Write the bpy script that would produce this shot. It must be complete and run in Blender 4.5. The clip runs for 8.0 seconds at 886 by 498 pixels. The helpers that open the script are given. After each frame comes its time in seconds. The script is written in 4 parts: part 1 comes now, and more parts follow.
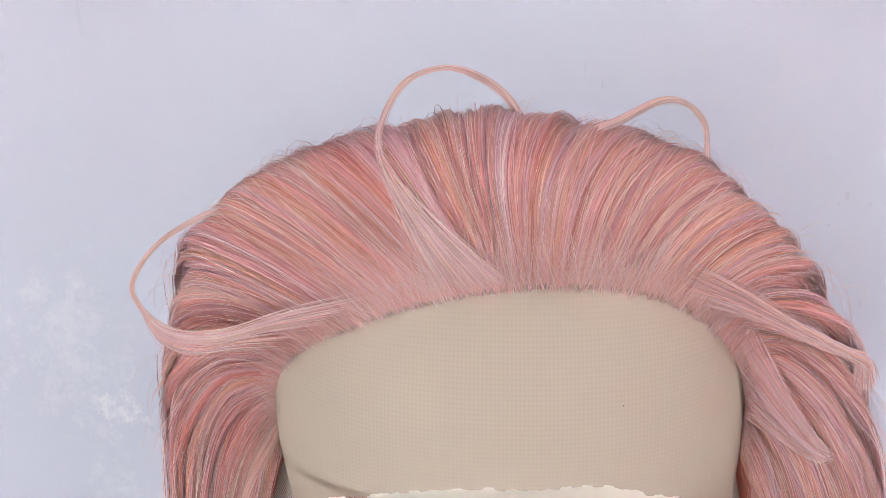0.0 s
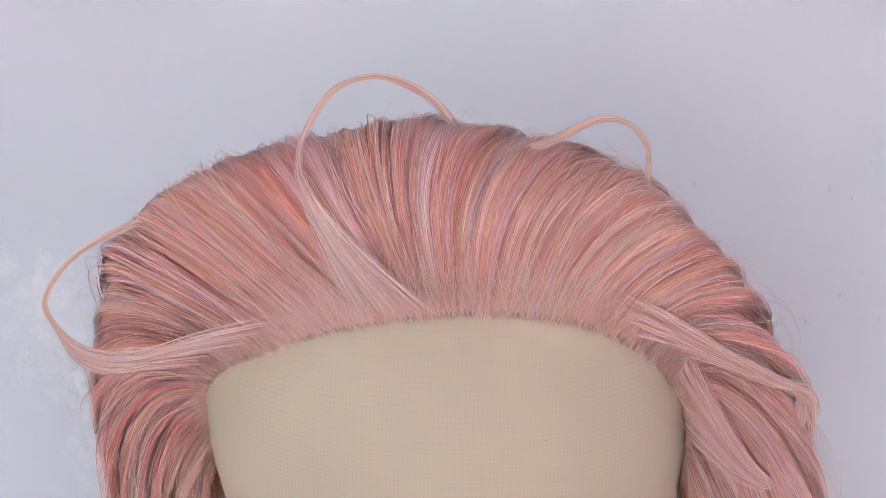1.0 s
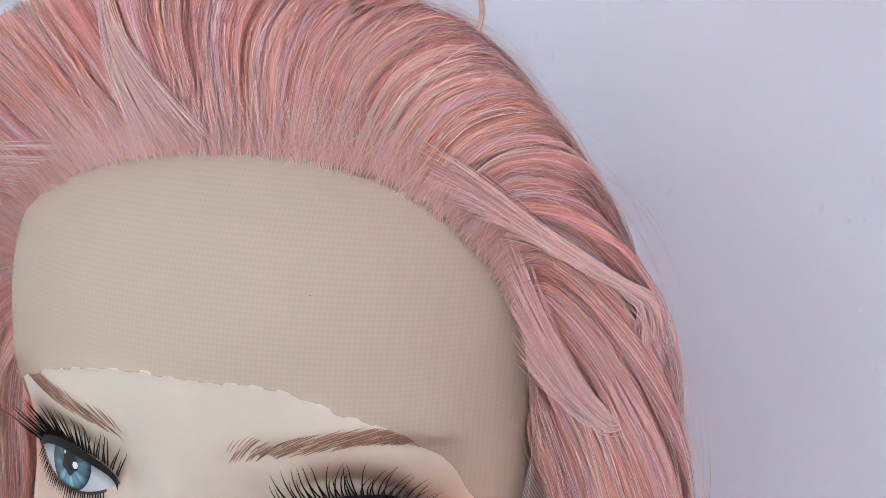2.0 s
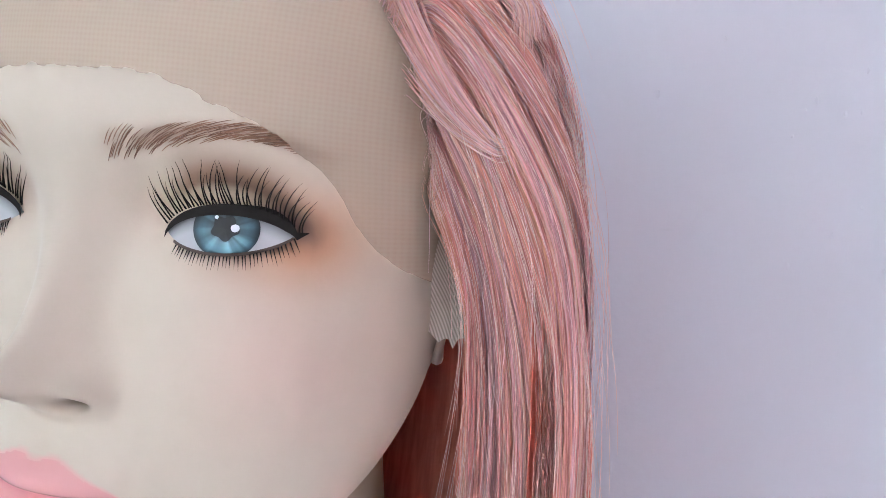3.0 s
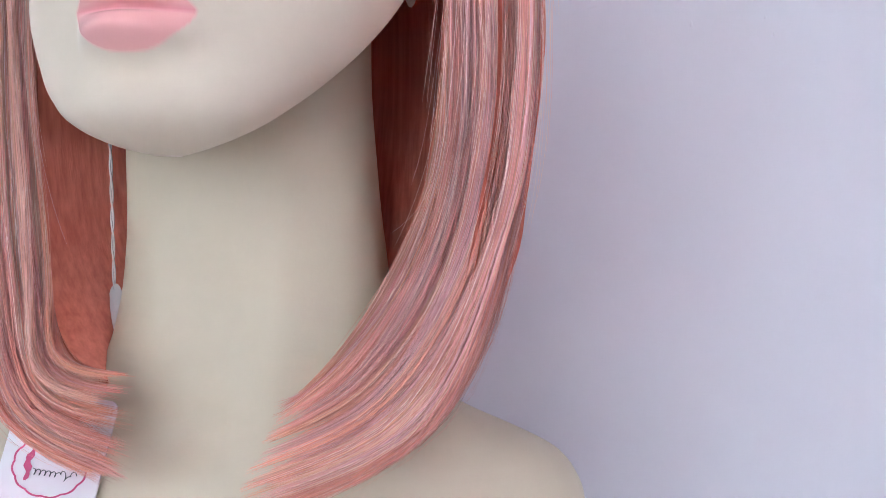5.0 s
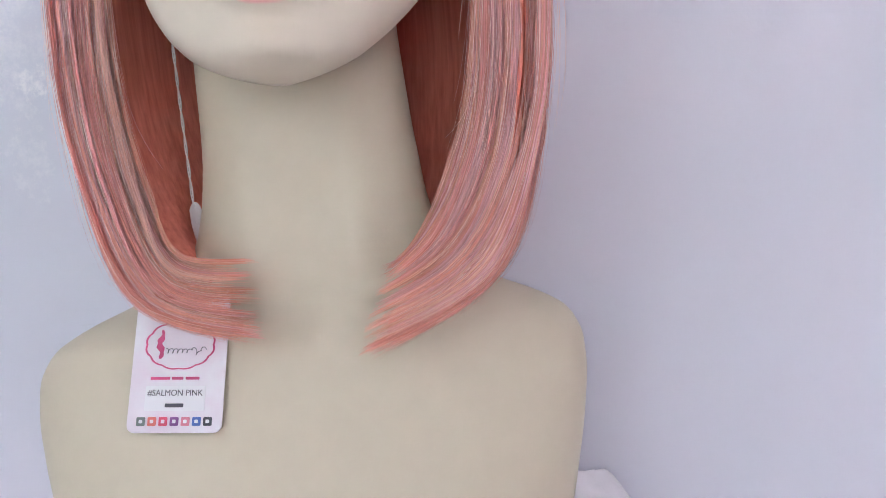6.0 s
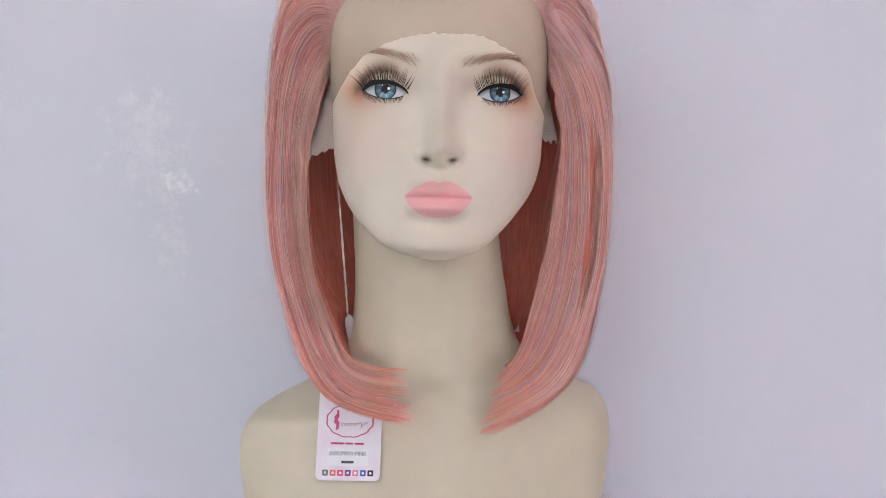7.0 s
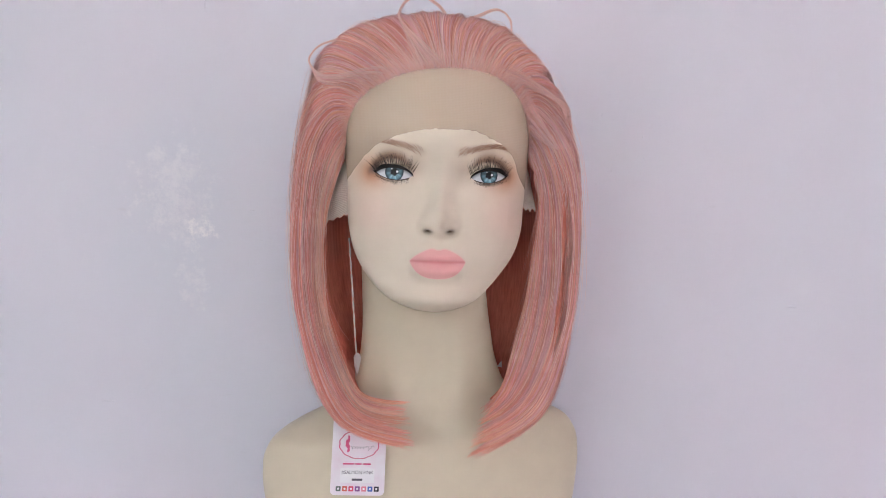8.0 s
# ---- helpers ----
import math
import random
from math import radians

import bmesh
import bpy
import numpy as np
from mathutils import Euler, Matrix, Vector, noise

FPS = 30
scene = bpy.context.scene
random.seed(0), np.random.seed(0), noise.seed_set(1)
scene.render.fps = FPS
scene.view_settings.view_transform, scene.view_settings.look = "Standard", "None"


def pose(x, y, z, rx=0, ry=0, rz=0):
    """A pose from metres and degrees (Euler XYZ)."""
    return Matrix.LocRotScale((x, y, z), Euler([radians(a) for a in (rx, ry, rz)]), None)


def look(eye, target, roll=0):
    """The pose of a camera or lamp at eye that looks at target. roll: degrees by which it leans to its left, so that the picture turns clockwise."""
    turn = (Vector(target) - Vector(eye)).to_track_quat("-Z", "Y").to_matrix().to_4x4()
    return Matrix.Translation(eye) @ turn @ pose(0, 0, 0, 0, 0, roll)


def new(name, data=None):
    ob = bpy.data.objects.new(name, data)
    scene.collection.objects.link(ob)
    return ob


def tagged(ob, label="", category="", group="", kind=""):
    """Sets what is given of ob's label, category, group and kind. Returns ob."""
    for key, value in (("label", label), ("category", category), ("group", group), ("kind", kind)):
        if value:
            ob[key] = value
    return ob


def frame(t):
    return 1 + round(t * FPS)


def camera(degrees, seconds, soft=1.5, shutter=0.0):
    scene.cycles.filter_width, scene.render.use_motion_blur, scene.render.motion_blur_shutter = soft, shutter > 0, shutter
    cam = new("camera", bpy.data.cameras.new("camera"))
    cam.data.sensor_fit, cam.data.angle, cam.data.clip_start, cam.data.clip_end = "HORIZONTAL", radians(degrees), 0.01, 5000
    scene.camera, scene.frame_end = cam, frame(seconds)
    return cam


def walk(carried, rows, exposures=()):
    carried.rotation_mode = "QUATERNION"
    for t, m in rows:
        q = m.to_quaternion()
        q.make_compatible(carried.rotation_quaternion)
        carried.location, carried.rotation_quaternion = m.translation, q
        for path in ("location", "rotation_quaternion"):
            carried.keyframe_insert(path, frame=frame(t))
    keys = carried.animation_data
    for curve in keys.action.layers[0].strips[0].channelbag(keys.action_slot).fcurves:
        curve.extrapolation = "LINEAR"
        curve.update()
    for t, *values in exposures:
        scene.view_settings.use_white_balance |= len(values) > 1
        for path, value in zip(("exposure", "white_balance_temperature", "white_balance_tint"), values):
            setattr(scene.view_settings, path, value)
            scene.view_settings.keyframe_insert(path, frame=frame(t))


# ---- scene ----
cam = camera(62.0, 8.0, soft=0.6)
PATH = [
    (0, (0.0100, -0.2410, 0.5120), (-0.184, 1.699, 0.064), -3.7),
    (0.5, (0.0040, -0.2280, 0.5160), (-0.128, 1.714, 0.056), -2.6),
    (1, (0.0300, -0.2270, 0.5250), (-0.195, 1.677, -0.046), -2.9),
    (1.2, (0.0460, -0.2230, 0.5220), (-0.265, 1.666, -0.059), -3.5),
    (2.3, (0.1051, -0.2079, 0.4413), (-0.1407, 0.7572, 0.3506), 3.9),
    (2.5, (0.116, -0.208, 0.4267), (-0.1525, 0.7526, 0.3555), 3.5),
    (3, (0.1345, -0.2029, 0.3937), (-0.1955, 0.7391, 0.3316), 2.8),
    (3.5, (0.1452, -0.1986, 0.3467), (-0.2196, 0.7325, 0.3437), 2.9),
    (4, (0.1392, -0.2031, 0.3028), (-0.1867, 0.7402, 0.367), 2.3),
    (4.5, (0.1357, -0.2061, 0.2687), (-0.1757, 0.7432, 0.314), 0.5),
    (4.7, (0.1489, -0.2287, 0.2675), (-0.14, 0.7286, 0.2789), -0.1),
    (5.8, (0.0889, -0.3259, 0.2193), (-0.024, 0.6677, 0.217), -2.8),
    (6, (0.0789, -0.3563, 0.2349), (0.0152, 0.6397, 0.1726), -4.4),
    (6.5, (0.0163, -0.4315, 0.2871), (0.0293, 0.5611, 0.1662), -1.8),
    (7, (-0.0017, -0.51, 0.3399), (0.0106, 0.4847, 0.2377), -1.5),
    (7.5, (-0.0106, -0.5664, 0.3691), (0.0239, 0.4285, 0.2738), -0.7),
    (8, (-0.0181, -0.5947, 0.3885), (0.0279, 0.3989, 0.2855), -0.8),
]
walk(cam, [(t, look(eye, target, roll)) for t, eye, target, roll in PATH],
     ((0, 0.10, 6300, 9), (1.2, -0.04, 6350, 9), (2.3, 0.02, 5950, 7), (4.7, 0.18, 5950, 8), (6, -0.04, 6150, 9), (8, -0.13, 6600, 12)))

# ---- world, daylight and fill lamps ----
world = bpy.data.worlds.new("sky")
scene.world = world
world.use_nodes = True
wn = world.node_tree
sky = wn.nodes.new("ShaderNodeTexSky")
sky.sky_type, sky.sun_disc = "NISHITA", False
sky.sun_elevation, sky.sun_rotation = radians(38), radians(200)
wn.links.new(sky.outputs["Color"], wn.nodes["Background"].inputs["Color"])
wn.nodes["Background"].inputs["Strength"].default_value = 0.08

WALL_Y = 0.137            # front face of the wall behind the bust
ROOM = (-1.35, 1.30, -2.6, -0.85, 2.10)   # x0, x1, y0, z0, z1


def area_lamp(name, x, y, z, sx, sz, turn, watts, colour):
    data = bpy.data.lights.new(name, "AREA")
    data.shape, data.size, data.size_y, data.energy, data.color = "RECTANGLE", sx, sz, watts, colour
    ob = new(name, data)
    ob.matrix_world = pose(x, y, z, 90, 0, turn)
    return ob


area_lamp("window_daylight", -0.35, ROOM[2] + 0.03, 0.88, 1.70, 1.40, 180, 1270, (0.95, 0.98, 1.0))
# unseen west lamp, added as fill for the left side
area_lamp("side_fill_light", ROOM[0] + 0.03, -1.15, 0.70, 1.00, 1.10, 90, 60, (0.93, 0.97, 1.0))

# unseen warm lamp, added to brighten the right side and pinken the wall
area_lamp("east_fill_light", ROOM[1] - 0.03, -1.05, 0.75, 1.10, 1.20, -90, 95, (1.0, 0.94, 0.94))


# ---- materials ----
def material(name, colour=(0.8, 0.8, 0.8), rough=0.5, metal=0.0):
    m = bpy.data.materials.new(name)
    m.use_nodes = True
    b = m.node_tree.nodes["Principled BSDF"]
    b.inputs["Base Color"].default_value = (*colour, 1)
    b.inputs["Roughness"].default_value = rough
    b.inputs["Metallic"].default_value = metal
    return m, m.node_tree, b


def coords(nt, scale=1.0):
    tc = nt.nodes.new("ShaderNodeTexCoord")
    mp = nt.nodes.new("ShaderNodeMapping")
    mp.inputs["Scale"].default_value = (scale, scale, scale) if not isinstance(scale, tuple) else scale
    nt.links.new(tc.outputs["Object"], mp.inputs["Vector"])
    return mp.outputs["Vector"]


def noise_tex(nt, vec, scale, detail=4, rough=0.55):
    n = nt.nodes.new("ShaderNodeTexNoise")
    n.inputs["Scale"].default_value, n.inputs["Detail"].default_value, n.inputs["Roughness"].default_value = scale, detail, rough
    nt.links.new(vec, n.inputs["Vector"])
    return n.outputs["Fac"]


def ramp(nt, fac, stops):
    r = nt.nodes.new("ShaderNodeValToRGB")
    while len(r.color_ramp.elements) < len(stops):
        r.color_ramp.elements.new(0.5)
    for e, (p, c) in zip(r.color_ramp.elements, stops):
        e.position, e.color = p, (*c, 1)
    nt.links.new(fac, r.inputs["Fac"])
    return r.outputs["Color"]


def mix(nt, fac, a, b, mode="MIX"):
    n = nt.nodes.new("ShaderNodeMix")
    n.data_type, n.blend_type = "RGBA", mode
    for sock, v in ((n.inputs["Factor"], fac), (n.inputs["A"], a), (n.inputs["B"], b)):
        if isinstance(v, (int, float)):
            sock.default_value = v
        elif isinstance(v, tuple):
            sock.default_value = (*v, 1)
        else:
            nt.links.new(v, sock)
    return n.outputs["Result"]


def bump(nt, b, height, strength, distance):
    n = nt.nodes.new("ShaderNodeBump")
    n.inputs["Strength"].default_value, n.inputs["Distance"].default_value = strength, distance
    nt.links.new(height, n.inputs["Height"])
    nt.links.new(n.outputs["Normal"], b.inputs["Normal"])


def math_node(nt, op, a, b=None, c=None):
    n = nt.nodes.new("ShaderNodeMath")
    n.operation = op
    for sock, v in zip(n.inputs, (a, b, c)):
        if v is None:
            continue
        if isinstance(v, (int, float)):
            sock.default_value = v
        else:
            nt.links.new(v, sock)
    return n.outputs[0]


# painted plaster with roller grain, faint scuffs and one rubbed, whiter patch of filler
def wall_material(name, base, patch=True):
    m, nt, b = material(name, base, 0.62)
    v = coords(nt)
    big = noise_tex(nt, v, 3.0, 3)
    fine = noise_tex(nt, v, 260.0, 3)
    mid = noise_tex(nt, v, 22.0, 5)
    col = mix(nt, ramp(nt, big, [(0.35, (0, 0, 0)), (0.7, (1, 1, 1))]), (base[0] * 0.955, base[1] * 0.985, base[2] * 0.99), (base[0] * 1.035, base[1] * 0.995, base[2] * 1.005))
    if patch:
        # filler patch: uneven blots in the plane of the wall
        sep = nt.nodes.new("ShaderNodeSeparateXYZ")
        nt.links.new(v, sep.inputs[0])
        for px, pz, rx_, rz_, grain, cover in ((-0.244, 0.372, 0.055, 0.080, 60.0, 0.45), (-0.222, 0.338, 0.024, 0.018, 110.0, 0.95), (-0.232, 0.285, 0.020, 0.040, 80.0, 0.40)):
            dx = math_node(nt, "DIVIDE", math_node(nt, "SUBTRACT", sep.outputs["X"], px), rx_)
            dz = math_node(nt, "DIVIDE", math_node(nt, "SUBTRACT", sep.outputs["Z"], pz), rz_)
            d = math_node(nt, "ADD", math_node(nt, "MULTIPLY", dx, dx), math_node(nt, "MULTIPLY", dz, dz))
            blot = math_node(nt, "SUBTRACT", math_node(nt, "MULTIPLY", noise_tex(nt, v, grain, 9, 0.8), 3.4), math_node(nt, "ADD", math_node(nt, "MULTIPLY", d, 0.55), 1.45))
            cl = nt.nodes.new("ShaderNodeClamp")
            nt.links.new(math_node(nt, "MULTIPLY", blot, 2.0), cl.inputs[0])
            col = mix(nt, math_node(nt, "MULTIPLY", cl.outputs[0], cover), col, (0.89, 0.89, 0.91))
    scuff = ramp(nt, noise_tex(nt, coords(nt, (60.0, 60.0, 240.0)), 0.6, 2), [(0.74, (0, 0, 0)), (0.80, (1, 1, 1))])
    col = mix(nt, math_node(nt, "MULTIPLY", scuff, 0.10), col, (0.45, 0.44, 0.45))
    nt.links.new(col, b.inputs["Base Color"])
    bump(nt, b, math_node(nt, "ADD", math_node(nt, "MULTIPLY", fine, 0.35), mid), 0.25, 0.0012)
    return m


MAT_WALL = wall_material("lavender_white_plaster", (0.735, 0.735, 0.80))
MAT_ROOM = wall_material("white_plaster", (0.72, 0.71, 0.72), False)
# pink only to tint the light bounced from the right
MAT_PINK_BOUNCE = wall_material("pale_pink_bounce", (0.76, 0.63, 0.66), False)
MAT_FLOOR, nt, b = material("grey_floor_tile", (0.38, 0.36, 0.35), 0.35)
nt.links.new(ramp(nt, noise_tex(nt, coords(nt), 6.0, 6), [(0.3, (0.32, 0.30, 0.29)), (0.7, (0.44, 0.42, 0.40))]), b.inputs["Base Color"])
MAT_TABLE, nt, b = material("white_laminate", (0.78, 0.77, 0.78), 0.35)
nt.links.new(ramp(nt, noise_tex(nt, coords(nt), 14.0, 5), [(0.3, (0.74, 0.73, 0.74)), (0.7, (0.82, 0.81, 0.82))]), b.inputs["Base Color"])

# mannequin skin: matt paint, make-up and some shade laid on as colour of the paint
MAT_SKIN, nt, b = material("painted_fibreglass", (0.7, 0.6, 0.5), 0.42)
att = nt.nodes.new("ShaderNodeVertexColor")
att.layer_name = "paint"
v = coords(nt)
mott = ramp(nt, noise_tex(nt, v, 55.0, 5), [(0.3, (0.95, 0.95, 0.95)), (0.7, (1.0, 1.0, 1.0))])
nt.links.new(mix(nt, 1.0, att.outputs["Color"], mott, "MULTIPLY"), b.inputs["Base Color"])
b.inputs["Specular IOR Level"].default_value = 0.35
# the pink lip paint is glossier than the rest
tint = nt.nodes.new("ShaderNodeSeparateColor")
nt.links.new(att.outputs["Color"], tint.inputs[0])
pinkness = nt.nodes.new("ShaderNodeMapRange")
nt.links.new(math_node(nt, "SUBTRACT", tint.outputs[0], tint.outputs[1]), pinkness.inputs["Value"])
for key_, val_ in (("From Min", 0.27), ("From Max", 0.40), ("To Min", 0.42), ("To Max", 0.15)):
    pinkness.inputs[key_].default_value = val_
nt.links.new(pinkness.outputs["Result"], b.inputs["Roughness"])
bump(nt, b, noise_tex(nt, v, 900.0, 2), 0.08, 0.0004)
MAT_GLOSS, nt, b = material("glossy_paint", (0.7, 0.6, 0.5), 0.32)
att = nt.nodes.new("ShaderNodeVertexColor")
att.layer_name = "paint"
nt.links.new(att.outputs["Color"], b.inputs["Base Color"])
b.inputs["Specular IOR Level"].default_value = 0.25
MAT_LASH, nt, b = material("black_lash_fibre", (0.010, 0.008, 0.007), 0.6)
b.inputs["Specular IOR Level"].default_value = 0.12


# hair fibre: every strand has its own tint, with slow changes along it
def hair_material(name, rough):
    m, nt, b = material(name, (0.8, 0.4, 0.33), rough)
    att = nt.nodes.new("ShaderNodeVertexColor")
    att.layer_name = "paint"
    slow = ramp(nt, noise_tex(nt, coords(nt), 40.0, 3), [(0.3, (0.86, 0.80, 0.82)), (0.7, (1.0, 1.0, 1.0))])
    nt.links.new(mix(nt, 1.0, att.outputs["Color"], slow, "MULTIPLY"), b.inputs["Base Color"])
    b.inputs["Specular IOR Level"].default_value = 0.5
    return m


# tints of the dyed fibre: salmon, peach, pink, lilac, blond, coral
SALMON = np.array(((0.90, 0.41, 0.33), (0.92, 0.53, 0.35), (0.90, 0.46, 0.45), (0.85, 0.56, 0.62), (0.95, 0.71, 0.57), (0.66, 0.22, 0.16)))
SHARES = (0.25, 0.18, 0.20, 0.15, 0.10, 0.12)
PALE = np.array(((0.96, 0.74, 0.68), (0.97, 0.80, 0.67), (0.95, 0.66, 0.62), (0.93, 0.74, 0.78), (0.97, 0.86, 0.74), (0.95, 0.68, 0.56)))
MAT_HAIR = hair_material("salmon_pink_fibre", 0.30)
# filler under the strands: shaded depth of the hair put into its colour
MAT_BASE, nt, b = material("deep_salmon_backing", (0.5, 0.16, 0.12), 0.6)
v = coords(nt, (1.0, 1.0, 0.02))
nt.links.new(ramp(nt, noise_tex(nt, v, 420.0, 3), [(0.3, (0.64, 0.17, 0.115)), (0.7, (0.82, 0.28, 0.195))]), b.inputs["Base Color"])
bump(nt, b, noise_tex(nt, v, 700.0, 2), 0.3, 0.0005)

# lace: tan net, a diamond weave of about one millimetre, open between the threads
MAT_LACE, nt, b = material("tan_lace", (0.60, 0.46, 0.34), 0.75)
uv = nt.nodes.new("ShaderNodeUVMap")
sep = nt.nodes.new("ShaderNodeSeparateXYZ")
nt.links.new(uv.outputs["UV"], sep.inputs[0])
PITCH = 2 * math.pi / 0.0021
sa = math_node(nt, "SINE", math_node(nt, "MULTIPLY", math_node(nt, "ADD", sep.outputs["X"], math_node(nt, "MULTIPLY", sep.outputs["Y"], 0.95)), PITCH))
sb = math_node(nt, "SINE", math_node(nt, "MULTIPLY", math_node(nt, "SUBTRACT", sep.outputs["X"], math_node(nt, "MULTIPLY", sep.outputs["Y"], 0.95)), PITCH))
weave = math_node(nt, "MULTIPLY_ADD", math_node(nt, "MULTIPLY", sa, sb), 0.5, 0.5)
nt.links.new(ramp(nt, weave, [(0.0, (0.69, 0.54, 0.395)), (1.0, (0.84, 0.685, 0.52))]), b.inputs["Base Color"])
nt.links.new(math_node(nt, "MULTIPLY_ADD", weave, -0.06, 0.43), b.inputs["Alpha"])

# the loose tabs: finer, whiter net, in which the threads run as narrow stripes
MAT_FLAP, nt, b = material("white_lace", (0.82, 0.72, 0.62), 0.7)
uv = nt.nodes.new("ShaderNodeUVMap")
sep = nt.nodes.new("ShaderNodeSeparateXYZ")
nt.links.new(uv.outputs["UV"], sep.inputs[0])
stripe = math_node(nt, "SINE", math_node(nt, "MULTIPLY", math_node(nt, "ADD", sep.outputs["X"], math_node(nt, "MULTIPLY", sep.outputs["Y"], 0.35)), 2 * math.pi / 0.00085))
nt.links.new(math_node(nt, "MULTIPLY_ADD", stripe, 0.16, 0.58), b.inputs["Alpha"])

MAT_CARD, nt, b = material("white_card", (0.80, 0.76, 0.80), 0.35)
nt.links.new(ramp(nt, noise_tex(nt, coords(nt), 45.0, 3), [(0.35, (0.80, 0.70, 0.77)), (0.65, (0.82, 0.81, 0.84))]), b.inputs["Base Color"])
MAT_LABEL = material("white_sticker", (0.84, 0.84, 0.86), 0.5)[0]
MAT_MAGENTA = material("magenta_ink", (0.52, 0.04, 0.16), 0.45)[0]
MAT_INK = material("black_ink", (0.06, 0.06, 0.08), 0.5)[0]
MAT_NYLON, nt, b = material("clear_nylon", (0.93, 0.92, 0.92), 0.15)
b.inputs["Transmission Weight"].default_value = 0.35
b.inputs["IOR"].default_value = 1.45
MAT_CLOTH, nt, b = material("white_cloth", (0.80, 0.79, 0.81), 0.85)
bump(nt, b, noise_tex(nt, coords(nt), 800.0, 2), 0.3, 0.0005)


# ---- building helpers ----
def part(name, bm, mat, parent, label=""):
    me = bpy.data.meshes.new(name)
    bm.to_mesh(me)
    bm.free()
    me.materials.append(mat)
    ob = new(name, me)
    ob.parent = parent
    return tagged(ob, label)


def mesh_np(name, verts, faces, mats, parent=None, smooth=True, mat_index=None, colours=None, uvs=None, normals=None):
    """A mesh from arrays: verts (n, 3), faces a list of (k, m) index arrays."""
    me = bpy.data.meshes.new(name)
    total = sum(len(f) for f in faces)
    loops = np.concatenate([np.asarray(f).ravel() for f in faces]).astype(np.int32)
    sizes = np.concatenate([np.full(len(f), np.asarray(f).shape[1]) for f in faces])
    starts = np.concatenate([[0], np.cumsum(sizes)[:-1]]).astype(np.int32)
    me.vertices.add(len(verts))
    me.vertices.foreach_set("co", np.asarray(verts, np.float32).ravel())
    me.loops.add(len(loops))
    me.loops.foreach_set("vertex_index", loops)
    me.polygons.add(total)
    me.polygons.foreach_set("loop_start", starts)
    me.polygons.foreach_set("use_smooth", np.full(total, smooth))
    for m in mats:
        me.materials.append(m)
    if mat_index is not None:
        me.polygons.foreach_set("material_index", np.asarray(mat_index, np.int32))
    me.update(calc_edges=True)
    if colours is not None:
        a = me.color_attributes.new("paint", "FLOAT_COLOR", "POINT")
        a.data.foreach_set("color", np.c_[colours, np.ones(len(colours))].astype(np.float32).ravel())
    if uvs is not None:
        layer = me.uv_layers.new(name="UVMap")
        layer.data.foreach_set("uv", np.asarray(uvs, np.float32)[loops].ravel())
    me.validate()
    if normals is not None:
        me.normals_split_custom_set_from_vertices(np.asarray(normals, np.float32))
    ob = new(name, me)
    ob.parent = parent
    return ob


def box(bm, x0, x1, y0, y1, z0, z1):
    m = Matrix.Translation(((x0 + x1) / 2, (y0 + y1) / 2, (z0 + z1) / 2)) @ Matrix.Diagonal((x1 - x0, y1 - y0, z1 - z0, 1))
    return bmesh.ops.create_cube(bm, size=1, matrix=m)["verts"]


def grid_faces(rows, cols, wrap=False, first=0):
    i, j = np.meshgrid(np.arange(rows - 1), np.arange(cols if wrap else cols - 1), indexing="ij")
    k = (j + 1) % cols
    return (np.stack([i * cols + j, i * cols + k, (i + 1) * cols + k, (i + 1) * cols + j], -1).reshape(-1, 4) + first)


def lerp(x, xs, ys):
    """Smooth curve through a few given values."""
    xs, ys = np.asarray(xs, float), np.asarray(ys, float)
    m = np.gradient(ys, xs)
    k = np.clip(np.searchsorted(xs, x) - 1, 0, len(xs) - 2)
    h = xs[k + 1] - xs[k]
    t = np.clip((x - xs[k]) / h, 0, 1)
    return ((1 + 2 * t) * (1 - t) ** 2 * ys[k] + t * (1 - t) ** 2 * h * m[k] + t * t * (3 - 2 * t) * ys[k + 1] + t * t * (t - 1) * h * m[k + 1])


# ---- the room: north wall seen, the rest added to bounce light ----
X0, X1, Y0, Z0, Z1 = ROOM


def slab(name, x0, x1, y0, y1, z0, z1, mat, label, cat="wall"):
    bm = bmesh.new()
    box(bm, x0, x1, y0, y1, z0, z1)
    return tagged(part(name, bm, mat, None), label, cat, kind="structure")


slab("wall_north", X0 - 0.1, X1 + 0.1, WALL_Y, WALL_Y + 0.12, Z0 - 0.1, Z1 + 0.1, MAT_WALL, "lavender-white painted plaster wall with a rubbed patch")
slab("floor", X0, X1, Y0, WALL_Y, Z0 - 0.1, Z0, MAT_FLOOR, "grey tiled floor of the room", "floor")
slab("ceiling", X0, X1, Y0, WALL_Y, Z1, Z1 + 0.1, MAT_ROOM, "unseen white ceiling that bounces light", "ceiling")


def wall_with_opening(name, along_x, a0, a1, c0, c1, o0, o1, oz0, oz1, mat=MAT_ROOM, label="unseen white wall added round a lamp opening"):
    """An unseen wall from a0 to a1 with one lamp opening o0..o1, oz0..oz1."""
    bm = bmesh.new()
    for p0, p1, q0, q1 in ((a0, o0, Z0, Z1), (o1, a1, Z0, Z1), (o0, o1, Z0, oz0), (o0, o1, oz1, Z1)):
        box(bm, *((p0, p1, c0, c1) if along_x else (c0, c1, p0, p1)), q0, q1)
    return tagged(part(name, bm, mat, None), label, "wall", kind="structure")


wall_with_opening("wall_south", True, X0, X1, Y0 - 0.1, Y0, -1.20, 0.50, 0.18, 1.58)
wall_with_opening("wall_west", False, Y0, WALL_Y, X0 - 0.1, X0, -1.65, -0.65, 0.15, 1.25)

